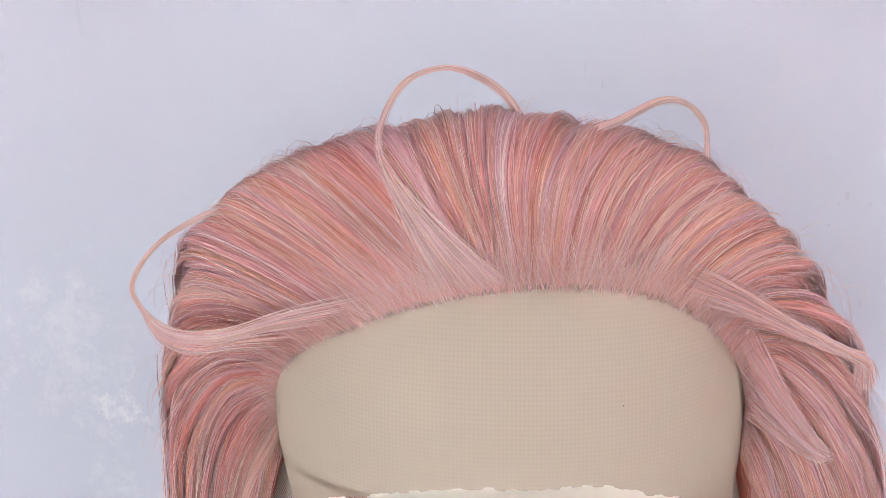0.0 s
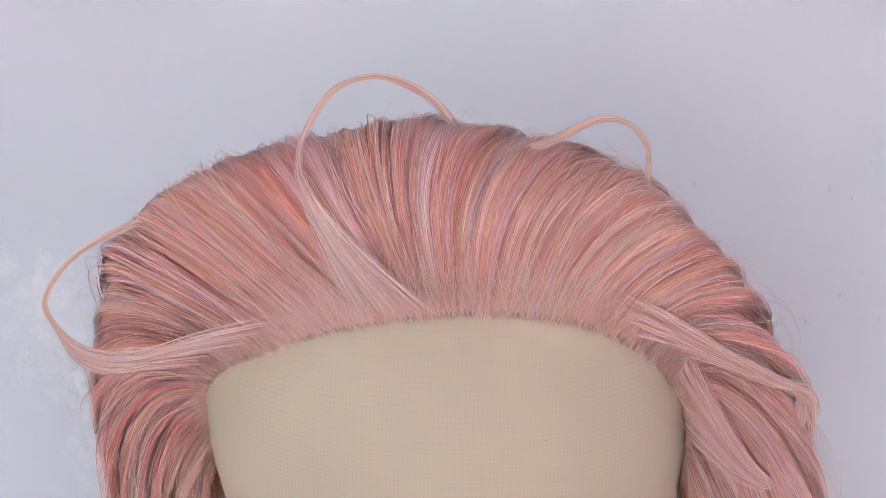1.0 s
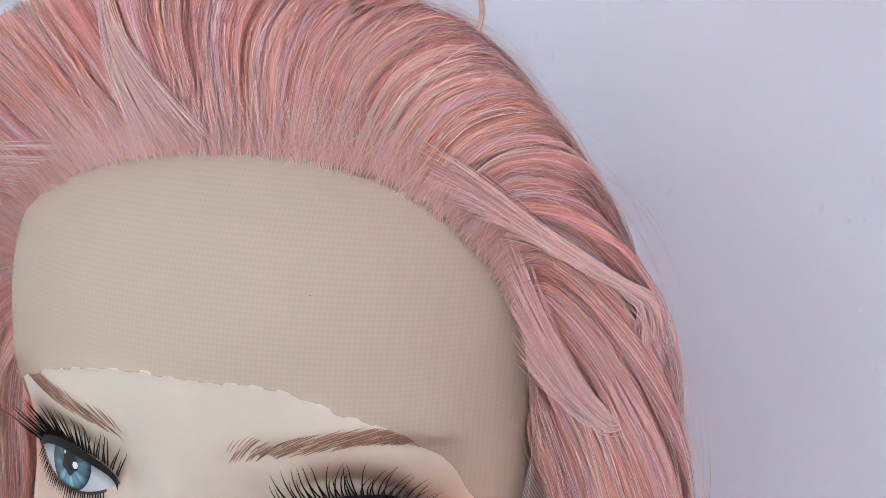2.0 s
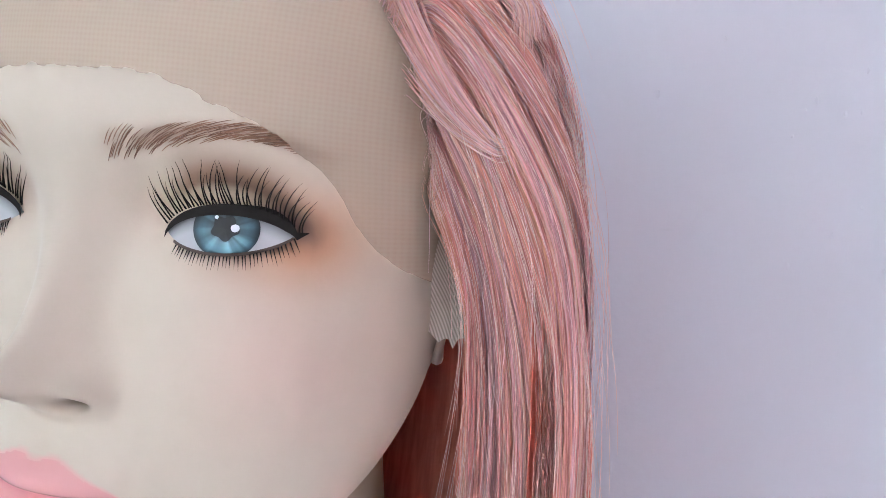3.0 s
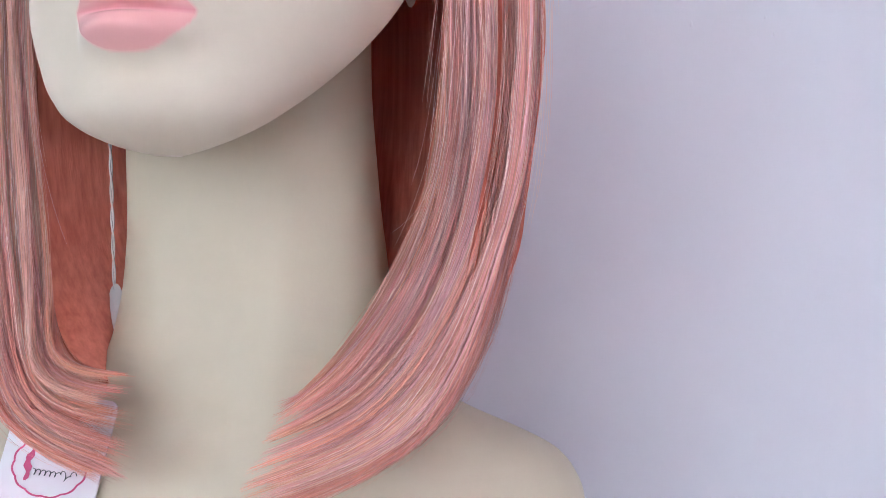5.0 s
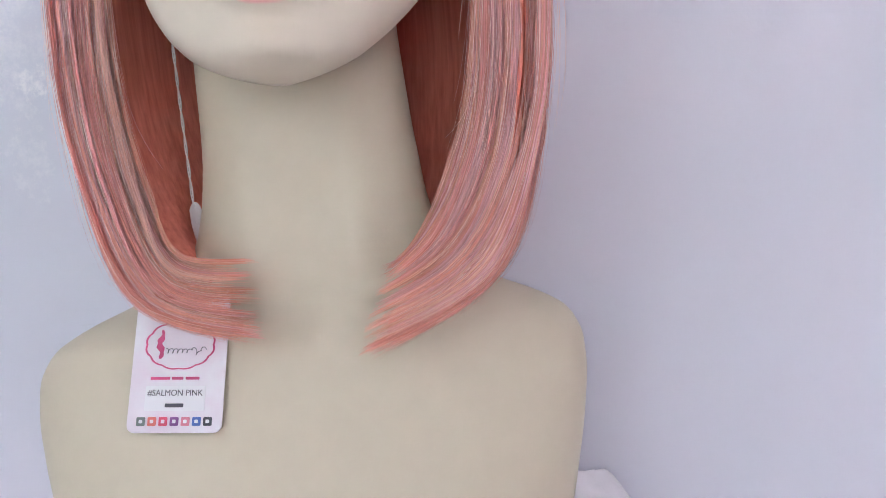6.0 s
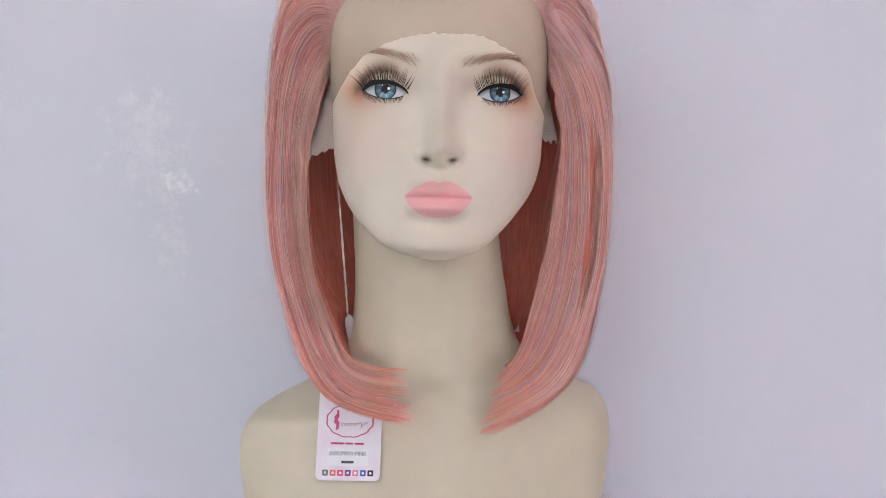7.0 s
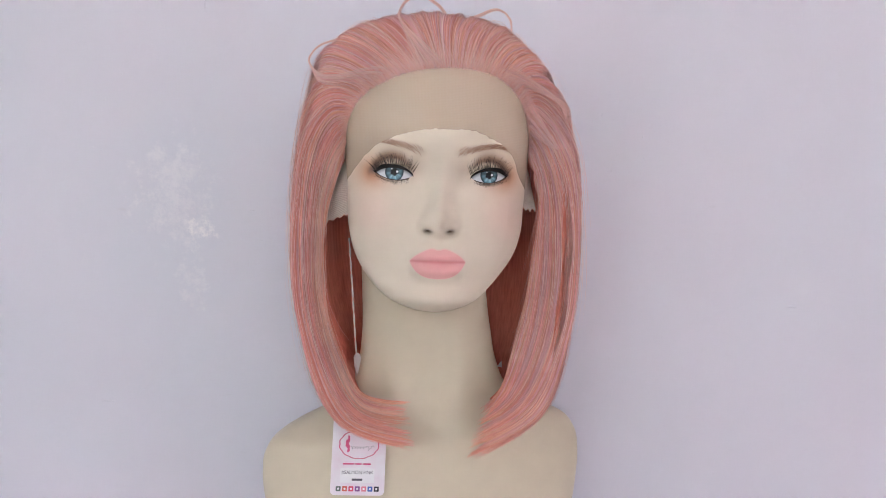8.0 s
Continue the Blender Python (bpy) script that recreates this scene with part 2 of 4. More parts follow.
# added pink wall: its bounce warms the right side
wall_with_opening("wall_east", False, Y0, WALL_Y, X1, X1 + 0.1, -1.60, -0.50, 0.15, 1.35, MAT_PINK_BOUNCE, "unseen pale pink wall added to tint the light, with a lamp opening")

# table that carries the bust
TABLE_Z = -0.05
table = new("table")
table.location = (0.05, -0.10, Z0)
tagged(table, "white laminate table pushed against the wall", "table")
bm = bmesh.new()
box(bm, -0.65, 0.65, -0.27, 0.25, TABLE_Z - Z0 - 0.03, TABLE_Z - Z0)
bmesh.ops.bevel(bm, geom=bm.edges[:], offset=0.004, segments=2, affect="EDGES")
part("tabletop", bm, MAT_TABLE, table)
for sx in (-0.60, 0.60):
    for sy in (-0.22, 0.20):
        bm = bmesh.new()
        box(bm, sx - 0.02, sx + 0.02, sy - 0.02, sy + 0.02, 0, TABLE_Z - Z0 - 0.03)
        bmesh.ops.bevel(bm, geom=bm.edges[:], offset=0.003, segments=1, affect="EDGES")
        part("leg", bm, MAT_TABLE, table)

# ---- the mannequin bust ----
# Head in millimetres: x across, y to the back, h up from the chin.
HEAD = Matrix.Translation((-0.0017, 0.0, 0.285)) @ pose(0, 0, 0, 0, 0, 1.0) @ pose(0, 0, 0, 0, 3.0, 0) @ Matrix.Diagonal((0.001, 0.001, 0.001, 1))
HEAD_NP = np.array(HEAD)


def to_world(p):
    p = np.asarray(p, float)
    return p @ HEAD_NP[:3, :3].T + HEAD_NP[:3, 3]


H_KEYS = (2.2, 3.7, 6.5, 11.0, 18.5, 30, 45, 60, 80, 100, 130, 160, 180, 193, 200, 205)
W_KEYS = (5, 12.5, 21.5, 31, 40.5, 51, 60.5, 65.5, 68, 69.5, 71.5, 69, 61, 48, 33, 5)
X_KEYS = (0, -1, -1.5, -2, -2.4, -2, -0.8, 0, 0, 0, -1, -1, 0, 0, 0, 0)      # the jaw sits a little aside
F_KEYS = (-63, -68, -73, -77, -78.5, -77, -78, -78, -77, -78, -85, -80, -65, -45, -24, 0)
B_KEYS = (-57, -54, -51, -46, -38, -25, -9, 14, 46, 74, 78, 74, 62, 45, 28, 8)


Y_KEYS = (-60, -61, -61, -59, -54, -47, -39, -30, -21, -18, -18, -18, -18, -18, -16, -4)      # the widest line of the head


def gauss(d, s):
    return np.exp(-(d / s) ** 2)


def features(x, h):
    """How far the face stands out before its plain oval, in millimetres."""
    ax = np.abs(x)
    nose = lerp(h, (54, 58, 62, 66, 71, 78, 88, 98, 108, 118, 130, 145), (0, 1.0, 7.5, 15.5, 18.5, 14.0, 9.2, 6.0, 3.6, 1.8, 0.6, 0))
    wide = lerp(h, (54, 62, 70, 85, 100, 118, 145), (6.5, 7.6, 7.2, 6.6, 7.6, 10.0, 14.0))
    out = nose * np.exp(-np.abs(x / wide) ** 1.9)
    out -= 3.0 * gauss(ax - 17, 7.0) * gauss(h - 105, 11)
    out += 1.6 * gauss(x, 8.5) * gauss(h - 68.5, 5.0)
    out += 5.4 * gauss(ax - 10.3, 3.9) * gauss(h - 66.5, 4.6)
    out -= 0.8 * gauss(ax - 15.0, 2.6) * gauss(h - 66.5, 5.5)
    out -= 6.0 * gauss(ax - 7.6, 2.3) * gauss(h - 62.6, 1.5)
    out -= 4.5 * gauss(ax - 31, 15) * gauss(h - 106, 10)
    out += 3.5 * gauss(ax - 32, 12) * gauss(h - 103, 8)
    out += 1.5 * gauss(ax - 28, 18) * gauss(h - 121, 6)
    out += 6.5 * gauss(x, 20) * gauss(h - 41, 17)
    mouth = np.clip(1 - (ax / 20.0) ** 2, 0, 1)
    out += mouth * (4.6 * gauss(h - 46.5, 4.0) + 6.2 * gauss(h - 34.8, 4.4) - 2.6 * gauss(h - 41.2, 1.4))
    out -= 1.2 * gauss(x, 3.0) * gauss(h - 55, 4)
    out -= 2.5 * gauss(x, 14) * gauss(h - 24, 4.5)
    out += 4.5 * gauss(x, 15) * gauss(h - 11, 10)
    out += 4.5 * gauss(ax - 43, 19) * gauss(h - 72, 22)
    return out


def face_y(x, h):
    """Front of the head over a point of its face."""
    w, f = lerp(h, H_KEYS, W_KEYS), lerp(h, H_KEYS, F_KEYS)
    yc = -18.0
    s = np.clip(np.abs(x - lerp(h, H_KEYS, X_KEYS)) / w, 0, 0.995)
    return yc + (f - yc) * (1 - s ** 2.15) ** (1 / 2.15) - features(x, h)


def skin_paint(x, h, front):
    """Colour of the paint on the head: bare tone, blush, eye shadow, lips, and shade in the lip line and nostrils."""
    n = len(x)
    col = np.tile((0.70, 0.627, 0.505), (n, 1))

    def lay(tone, amount):
        a = np.clip(amount * front, 0, 1)[:, None]
        col[:] = col * (1 - a) + np.array(tone) * a

    ax = np.abs(x)
    lay((0.76, 0.50, 0.42), 0.40 * gauss(ax - 46, 17) * gauss(h - 76, 18))
    # eye make-up: rust haze round the outer corner, brown crease over a pale gold lid, dark corner
    te = (ax - 33.7) / 13.2
    lid = 101.5 + 0.7 * te + 5.5 * np.clip(1 - te * te, 0, 1) ** 0.62
    crease = lid + 6.0 * np.clip(1 - (te / 1.25) ** 2, 0, 1) ** 0.6
    reach = np.clip((te + 1.25) * 1.3, 0, 1) * np.clip((1.45 - te) * 2.2, 0, 1)
    lay((0.62, 0.36, 0.22), 0.70 * gauss(ax - 47, 14) * gauss(h - 103, 11))
    lay((0.50, 0.23, 0.11), 0.95 * gauss(ax - 48, 8) * gauss(h - 102, 8))
    lay((0.48, 0.33, 0.25), 0.40 * gauss(ax - 18, 6) * gauss(h - 106, 7))
    lay((0.56, 0.36, 0.26), 0.40 * gauss(ax - 38, 12) * gauss(h - 95.5, 4.5))
    lay((0.33, 0.20, 0.135), 0.95 * reach * gauss(h - crease - 1.0, 5.0))
    lay((0.80, 0.69, 0.52), 0.9 * gauss(te + 0.15, 0.75) * np.clip((crease - h) / 1.2, 0, 1) * np.clip((h - lid + 1) / 1.0, 0, 1))
    lay((0.15, 0.085, 0.055), 0.85 * reach * np.clip(te + 0.9, 0, 1) * gauss(h - crease, 2.3))
    lay((0.08, 0.045, 0.035), 1.0 * gauss(ax - 45.5, 5.5) * gauss(h - 104.4, 4.2))
    bx = np.where(x > 0, (x - 10) / 44, (-x - 12) / 43)
    line = np.where(x > 0, lerp(bx, (0, 0.35, 0.65, 1.0), (117.5, 121.5, 123.5, 119.0)), lerp(bx, (0, 0.35, 0.65, 1.0), (117.5, 122, 124.5, 122.0)))
    lay((0.36, 0.22, 0.15), 0.72 * np.clip(bx * 3 + 0.15, 0, 1) * np.clip((1.04 - bx) * 6, 0, 1) * gauss(h - line, 2.3 - 1.1 * np.clip(bx, 0, 1)))
    up = 41 + 10.5 * np.clip(1 - (ax / 19.8) ** 1.8, 0, 1) ** 0.8 - 1.6 * gauss(x, 3.2)
    lo = 41 - 12.0 * np.clip(1 - (ax / 19.8) ** 2.6, 0, 1) ** 0.8
    inside = np.minimum(np.minimum(up - h, h - lo), 19.5 - ax)
    lip = np.clip(inside / 0.9 + 0.5, 0, 1)
    lay((0.85, 0.45, 0.43), lip)
    # lip line and nostrils: shade of the recesses put into the paint
    lay((0.70, 0.27, 0.29), 0.75 * lip * gauss(h - 41.3, 0.9))
    lay((0.12, 0.08, 0.045), 1.25 * gauss(ax - 7.7, 2.5) * gauss(h - 62.9 - 0.12 * (ax - 7.7), 1.2))
    return col


class Shell:
    """Gathers pieces of one mesh, each with its vertex paint and material slot."""

    def __init__(self):
        self.v, self.f, self.c, self.m, self.n = [], [], [], [], 0

    def add(self, verts, faces, colour, slot):
        verts = np.asarray(verts, float)
        self.v.append(verts)
        self.f.append(np.asarray(faces) + self.n)
        self.c.append(np.broadcast_to(np.asarray(colour, float), (len(verts), 3)))
        self.m.append(np.full(len(faces), slot))
        self.n += len(verts)


bust = Shell()

# head: level rings, close-set over the face
ROWS = np.concatenate([np.linspace(2.2, 8, 24), np.linspace(8.6, 135, 190), np.linspace(136, 205, 50)])
u = np.linspace(-1, 1, 261)
front_s = np.sin(u * math.pi / 2)                       # -1..1 across the face
back_a = np.linspace(0, math.pi, 62)[1:-1]
verts, paint = [], []
for h in ROWS:
    hh = np.full(len(front_s), h)
    w, bk = float(lerp(np.array([h]), H_KEYS, W_KEYS)[0]), float(lerp(np.array([h]), H_KEYS, B_KEYS)[0])
    aside = float(lerp(np.array([h]), H_KEYS, X_KEYS)[0])
    x = front_s * w + aside
    f = float(lerp(np.array([h]), H_KEYS, F_KEYS)[0])
    yc = float(lerp(np.array([h]), H_KEYS, Y_KEYS)[0])
    s = np.abs(front_s)
    y = yc + (f - yc) * np.clip(1 - s ** 2.15, 0, 1) ** (1 / 2.15) - features(x, hh) * np.clip((1 - s) / 0.25, 0, 1) * np.clip((hh - 2.2) / 8, 0, 1)
    xb = w * np.cos(back_a) + aside
    yb = yc + (bk - yc) * np.sin(back_a) ** (0.95 + 0.65 * min(1.0, max(0.0, (120 - h) / 30)))
    verts.append(np.c_[np.r_[x, xb], np.r_[y, yb], np.full(len(x) + len(xb), h)])
    paint.append(skin_paint(np.r_[x, xb], np.full(len(x) + len(xb), h), np.r_[np.ones(len(x)), np.zeros(len(xb))]))
cols = len(verts[0])
bust.add(to_world(np.concatenate(verts)), grid_faces(len(ROWS), cols, True)[:, ::-1], np.concatenate(paint), 0)

cap = np.concatenate([verts[0], verts[0].mean(0, keepdims=True)])
kk = np.arange(cols)
bust.add(to_world(cap), np.stack([kk, (kk + 1) % cols, np.full(cols, cols)], 1), (0.76, 0.67, 0.57), 0)

# neck, shoulders and chest down to the base
ZK = (-0.05, 0.0, 0.06, 0.10, 0.13, 0.155, 0.170, 0.180, 0.188, 0.196, 0.205, 0.216, 0.235, 0.26, 0.30, 0.40)
WK = (0.098, 0.102, 0.114, 0.123, 0.1285, 0.1305, 0.128, 0.121, 0.108, 0.090, 0.074, 0.064, 0.0565, 0.0525, 0.050, 0.049)
FK = (-0.070, -0.070, -0.066, -0.058, -0.050, -0.044, -0.040, -0.037, -0.034, -0.032, -0.030, -0.028, -0.026, -0.027, -0.030, -0.030)
BK = (0.050, 0.054, 0.060, 0.064, 0.066, 0.066, 0.064, 0.062, 0.060, 0.058, 0.056, 0.054, 0.052, 0.050, 0.048, 0.048)
EK = (2.6, 2.6, 2.6, 2.6, 2.6, 2.5, 2.4, 2.2, 2.0, 1.9, 1.9, 2.0, 2.1, 2.1, 2.1, 2.1)
zz = np.concatenate([np.linspace(-0.05, 0.15, 40), np.linspace(0.152, 0.24, 64), np.linspace(0.245, 0.40, 30)])
ang = np.linspace(0, 2 * math.pi, 180, endpoint=False)
verts, paint = [], []
for z in zz:
    one = np.array([z])
    w, f, bk, e = (float(lerp(one, ZK, k)[0]) for k in (WK, FK, BK, EK))
    c, s = np.cos(ang), np.sin(ang)
    x = w * np.sign(c) * np.abs(c) ** (2 / e)
    yy = np.sign(s) * np.abs(s) ** (2 / e)
    y = np.where(s < 0, -yy * f * 1.0, yy * bk)
    fr = s < 0
    ax = np.abs(x)
    line = 0.190 - 0.10 * (ax - 0.015)                      # collar bones, faint
    y = y - fr * (0.0035 * gauss(z - line, 0.007) * np.clip((ax - 0.012) / 0.02, 0, 1) * np.clip((0.10 - ax) / 0.03, 0, 1))
    y = y + fr * 0.004 * gauss(x, 0.012) * gauss(z - 0.193, 0.010)
    y = y - fr * 0.0025 * gauss(ax - 0.026, 0.010) * np.clip((z - 0.19) / 0.03, 0, 1) * np.clip((0.30 - z) / 0.05, 0, 1)
    y = y + 0.13 * x * min(1.0, max(0.0, (0.215 - z) / 0.035))
    lean = 0.0025 * min(1.0, max(0.0, (z - 0.19) / 0.03)) * min(1.0, max(0.0, (0.32 - z) / 0.06))
    verts.append(np.c_[x - 0.0075 + lean, y, np.full(len(x), z)])
    # yellower than the head, and darkened in place of the chin's shade
    paint.append(np.tile((0.59, 0.53, 0.40), (len(x), 1)))
bust.add(np.concatenate(verts), grid_faces(len(zz), len(ang), True), np.concatenate(paint), 0)
base = np.concatenate([verts[0], [[-0.0075, 0, -0.05]]])
k = np.arange(len(ang))
bust.add(base, np.stack([(k + 1) % len(ang), k, np.full(len(ang), len(ang))], 1), (0.76, 0.665, 0.55), 0)


def tube(shell, pts, radii, colour, slot, sides=4):
    """A thin tapered fibre through pts."""
    pts, radii = np.asarray(pts, float), np.asarray(radii, float)
    d = np.gradient(pts, axis=0)
    d /= np.linalg.norm(d, axis=1, keepdims=True) + 1e-12
    ref = np.array((0.3, 0.9, 0.31))
    n1 = np.cross(d, ref)
    n1 /= np.linalg.norm(n1, axis=1, keepdims=True) + 1e-12
    n2 = np.cross(d, n1)
    a = np.arange(sides) * 2 * math.pi / sides
    ring = pts[:, None] + radii[:, None, None] * (np.cos(a)[None, :, None] * n1[:, None] + np.sin(a)[None, :, None] * n2[:, None])
    shell.add(ring.reshape(-1, 3), grid_faces(len(pts), sides, True), colour, slot)


# ears: a curled rim over a flat lobe
for side in (-1, 1):
    t = np.linspace(0, 1, 24)
    a = np.linspace(-1.35, 2.6, 24)
    rim = np.c_[side * (64 + 3 * np.sin(t * math.pi)), -7 - 11 * np.cos(a) * 0.9, 88 + 24 * np.sin(a) * (0.85 + 0.1 * t)]
    tube(bust, to_world(rim), 0.0032 * np.sin(np.clip(t, 0.12, 0.88) * math.pi) ** 0.5, (0.76, 0.67, 0.57), 0, 8)
    lobe = np.array([[side * 61.0, -11 + 14 * math.cos(q) * r, 86 + 23 * math.sin(q) * r] for r in (1, 0.55) for q in np.linspace(0, 2 * math.pi, 24, endpoint=False)])
    lobe[24:, 0] += side * 4
    both = np.concatenate([lobe, [[side * 65.5, -11, 86]]])
    kk = np.arange(24)
    fan = np.stack([24 + kk, 24 + (kk + 1) % 24, np.full(24, 48), np.full(24, 48)], 1)
    bust.add(to_world(both), grid_faces(2, 24, True), (0.74, 0.64, 0.54), 0)
    bust.add(to_world(both), fan[:, :3], (0.74, 0.64, 0.54), 0)


# eyes, painted brows and lash fibres
def on_face(x, h, lift):
    x, h = np.asarray(x, float), np.asarray(h, float)
    return to_world(np.stack([x, face_y(x, h) - lift, h], -1))


def eye(side, cx, ch):
    rng = np.random.default_rng(5 + side)
    half, tilt = 13.2, 0.06

    def lids(x):
        t = np.clip((x - cx) * side / half, -1, 1)          # -1 inner corner, 1 outer corner
        mid = ch + tilt * t * half
        return mid - 4.7 * np.clip(1 - t * t, 0, 1) ** 0.75 + 0.4, mid + 5.5 * np.clip(1 - t * t, 0, 1) ** 0.62 - 0.4

    xs = np.linspace(cx - half, cx + half, 41)
    lo, hi = lids(xs)
    v = np.linspace(0, 1, 13)[:, None]
    hh = lo + (hi - lo) * v
    # the white darkens upward: shade of the upper lid put into the colour
    shade = np.clip((hi - hh) / 4.0, 0.2, 1)[..., None] * np.array((0.50, 0.52, 0.54))
    bust.add(on_face(np.tile(xs, (13, 1)), hh, 0.35).reshape(-1, 3), grid_faces(13, 41), shade.reshape(-1, 3), 1)
    # iris: rings from the pupil to a dark rim, lighter spokes below
    rr = np.array([0, 1.2, 2.5, 2.6, 3.1, 4.2, 5.2, 6.0, 6.5])
    tone = np.array([(0.004,) * 3, (0.004,) * 3, (0.006, 0.008, 0.010), (0.08, 0.13, 0.15), (0.11, 0.19, 0.22), (0.10, 0.20, 0.24),
                     (0.065, 0.135, 0.165), (0.015, 0.045, 0.06), (0.005, 0.012, 0.018)])
    qa = np.linspace(0, 2 * math.pi, 49)
    ix, ih = cx + 0.2 * side, ch + 1.2
    star = np.where(rr < 2.8, 1.0, 0.0)[:, None] * (0.12 * np.cos(5 * qa + 0.9))[None] + 1.0
    gx = ix + rr[:, None] * star * np.cos(qa)
    gh = ih + rr[:, None] * star * np.sin(qa)
    lo, hi = lids(gx)
    gh = np.clip(gh, lo, hi)
    spoke = 0.55 + 0.35 * rng.random(48) + 0.75 * np.clip(np.sin(np.arange(48) * 2 * math.pi / 6.0), 0, 1) ** 2
    # iris darkened in its upper half, as shaded by the lashes
    spoke = np.r_[spoke, spoke[0]][None, :, None] * (1 + 0.8 * np.clip(-np.sin(qa), 0, 1) ** 2)[None, :, None] * np.clip(1 - 0.75 * np.sin(qa), 0.2, 1.5)[None, :, None]
    bust.add(on_face(gx, gh, 0.55).reshape(-1, 3), grid_faces(len(rr), 49), np.clip(tone[:, None] * spoke * 0.68, 0, 0.8).reshape(-1, 3), 1)
    # two painted glints
    for gx0, gh0, gr in ((ix + 2.0, ih + 0.2, 0.85), (ix - 1.8, ih + 2.2, 0.4)):
        q = np.linspace(0, 2 * math.pi, 13)[:-1]
        disc = on_face(np.r_[gx0 + gr * np.cos(q), gx0], np.r_[gh0 + gr * np.sin(q), gh0], 0.75)
        bust.add(disc, np.array([(i, (i + 1) % 12, 12) for i in range(12)]), (0.75, 0.78, 0.80), 1)
    # upper liner, with a wing, and a thin lower line
    tx = np.linspace(-1.0, 1.16, 44)
    lx = cx + side * half * tx
    lo, hi = lids(lx)
    hi = np.where(tx > 1, hi + 2.2 * (tx - 1) * half / 4, hi)
    thick = lerp(tx, (-1.0, -0.6, 0.2, 0.9, 1.16), (0.4, 0.9, 1.4, 1.8, 0.15))
    strip = np.stack([hi - 1.1 * np.clip((1.16 - tx) / 0.3, 0, 1), hi + thick * 0.5, hi + thick])
    bust.add(on_face(np.tile(lx, (3, 1)), strip, 0.9).reshape(-1, 3), grid_faces(3, 44), (0.012, 0.009, 0.008), 2)
    tx2 = tx[4:40]
    lx = cx + side * half * np.clip(tx2, -1, 1)
    lo, _ = lids(lx)
    bust.add(on_face(np.tile(lx, (2, 1)), np.stack([lo - 0.5, lo + 0.2]), 0.8).reshape(-1, 3), grid_faces(2, len(lx)), (0.06, 0.035, 0.025), 0)
    # lashes
    for i in range(42):
        t = -1.0 + 2.1 * (i + 0.6 * rng.random()) / 42
        x0 = cx + side * half * t
        h0 = float(lids(np.array([x0]))[1][0]) + 1.2
        lean = 0.2 + 1.0 * t + 0.22 * rng.standard_normal()
        size = (9.4 - 1.2 * t * t) * (0.72 + 0.30 * (i % 2 == 0) + 0.15 * rng.random())
        s = np.linspace(0, 1, 7)
        px = x0 + side * lean * size * 0.62 * s ** 1.3 - side * (1.8 - 1.2 * t) * s * (1 - s)
        ph = h0 + size * (s - 0.12 * s * s)
        y = face_y(np.full(7, x0), np.full(7, h0)) - 0.8 - 5.5 * s + 2.4 * s * s
        y = np.minimum(y, face_y(px, ph) - 0.5)
        tube(bust, to_world(np.c_[px, y, ph]), 0.00024 * (1.02 - s) ** 0.8, (0.012, 0.01, 0.01), 2, 3)
    for i in range(34):
        t = -0.75 + 1.75 * (i + 0.4 * rng.random()) / 34
        x0 = cx + side * half * t
        h0 = float(lids(np.array([x0]))[0][0]) - 0.2
        size = 2.5 + 1.3 * rng.random() + 0.5 * t
        s = np.linspace(0, 1, 5)
        px = x0 + side * (0.10 + 0.75 * t) * size * 0.6 * s
        ph = h0 - size * s
        tube(bust, to_world(np.c_[px, face_y(px, ph) - 0.5 - 0.8 * s, ph]), 0.00022 * (1.05 - s), (0.02, 0.014, 0.012), 2, 3)


def brow(side, x_in, x_out, h_in, h_top, h_out):
    rng = np.random.default_rng(31 + side)
    for i in range(260):
        t = rng.random() ** 0.7
        x0 = x_in + (x_out - x_in) * t
        line = float(lerp(np.array([t]), (0, 0.35, 0.65, 1.0), (h_in, (h_in + h_top) / 2 + 1, h_top, h_out))[0])
        wide = float(lerp(np.array([t]), (0, 0.25, 0.7, 1.0), (4.6, 4.2, 2.6, 0.5))[0])
        lo = line + wide * (rng.random() - 0.75)
        size = (6.0 - 2.0 * t) * (0.7 + 0.4 * rng.random())
        s = np.linspace(0, 1, 5)
        turn = 0.2 + 1.25 * t ** 0.5
        px = x0 + np.sign(x_out - x_in) * size * (math.sin(turn) * s)
        ph = lo + size * math.cos(turn) * s * (1 - 0.25 * s)
        tone = np.array((0.22, 0.12, 0.075)) * (0.8 + 0.7 * rng.random()) * (1.45 - 0.5 * t)
        tube(bust, to_world(np.c_[px, face_y(px, ph) - 0.12, ph]), 0.00010 * np.array((0.5, 1, 1, 0.8, 0.2)), tone, 0, 3)


eye(1, 34.5, 101.9)
eye(-1, -32.2, 101.8)
brow(1, 10.0, 54.0, 117.0, 123.5, 119.0)
brow(-1, -12.0, -55.0, 117.0, 124.5, 122.0)

# specks on the paint
for sx, shh in ((43, 58), (26, 152)):
    q = np.linspace(0, 2 * math.pi, 9)[:-1]
    bust.add(on_face(np.r_[sx + 0.17 * np.cos(q), sx], np.r_[shh + 0.17 * np.sin(q), shh], 0.1 if shh < 120 else 0.9), np.array([(i, (i + 1) % 8, 8) for i in range(8)]), (0.12, 0.09, 0.08), 0)

mannequin = mesh_np("mannequin_bust", np.concatenate(bust.v) - np.array((-0.0075, 0, -0.05)), bust.f, [MAT_SKIN, MAT_GLOSS, MAT_LASH], None, True,
                    np.concatenate(bust.m), np.concatenate(bust.c))
mannequin.location = (-0.0075, 0, -0.05)
tagged(mannequin, "pale mannequin bust with painted blue eyes and pink lips", "mannequin")


# ---- the wig ----
wig = new("wig")
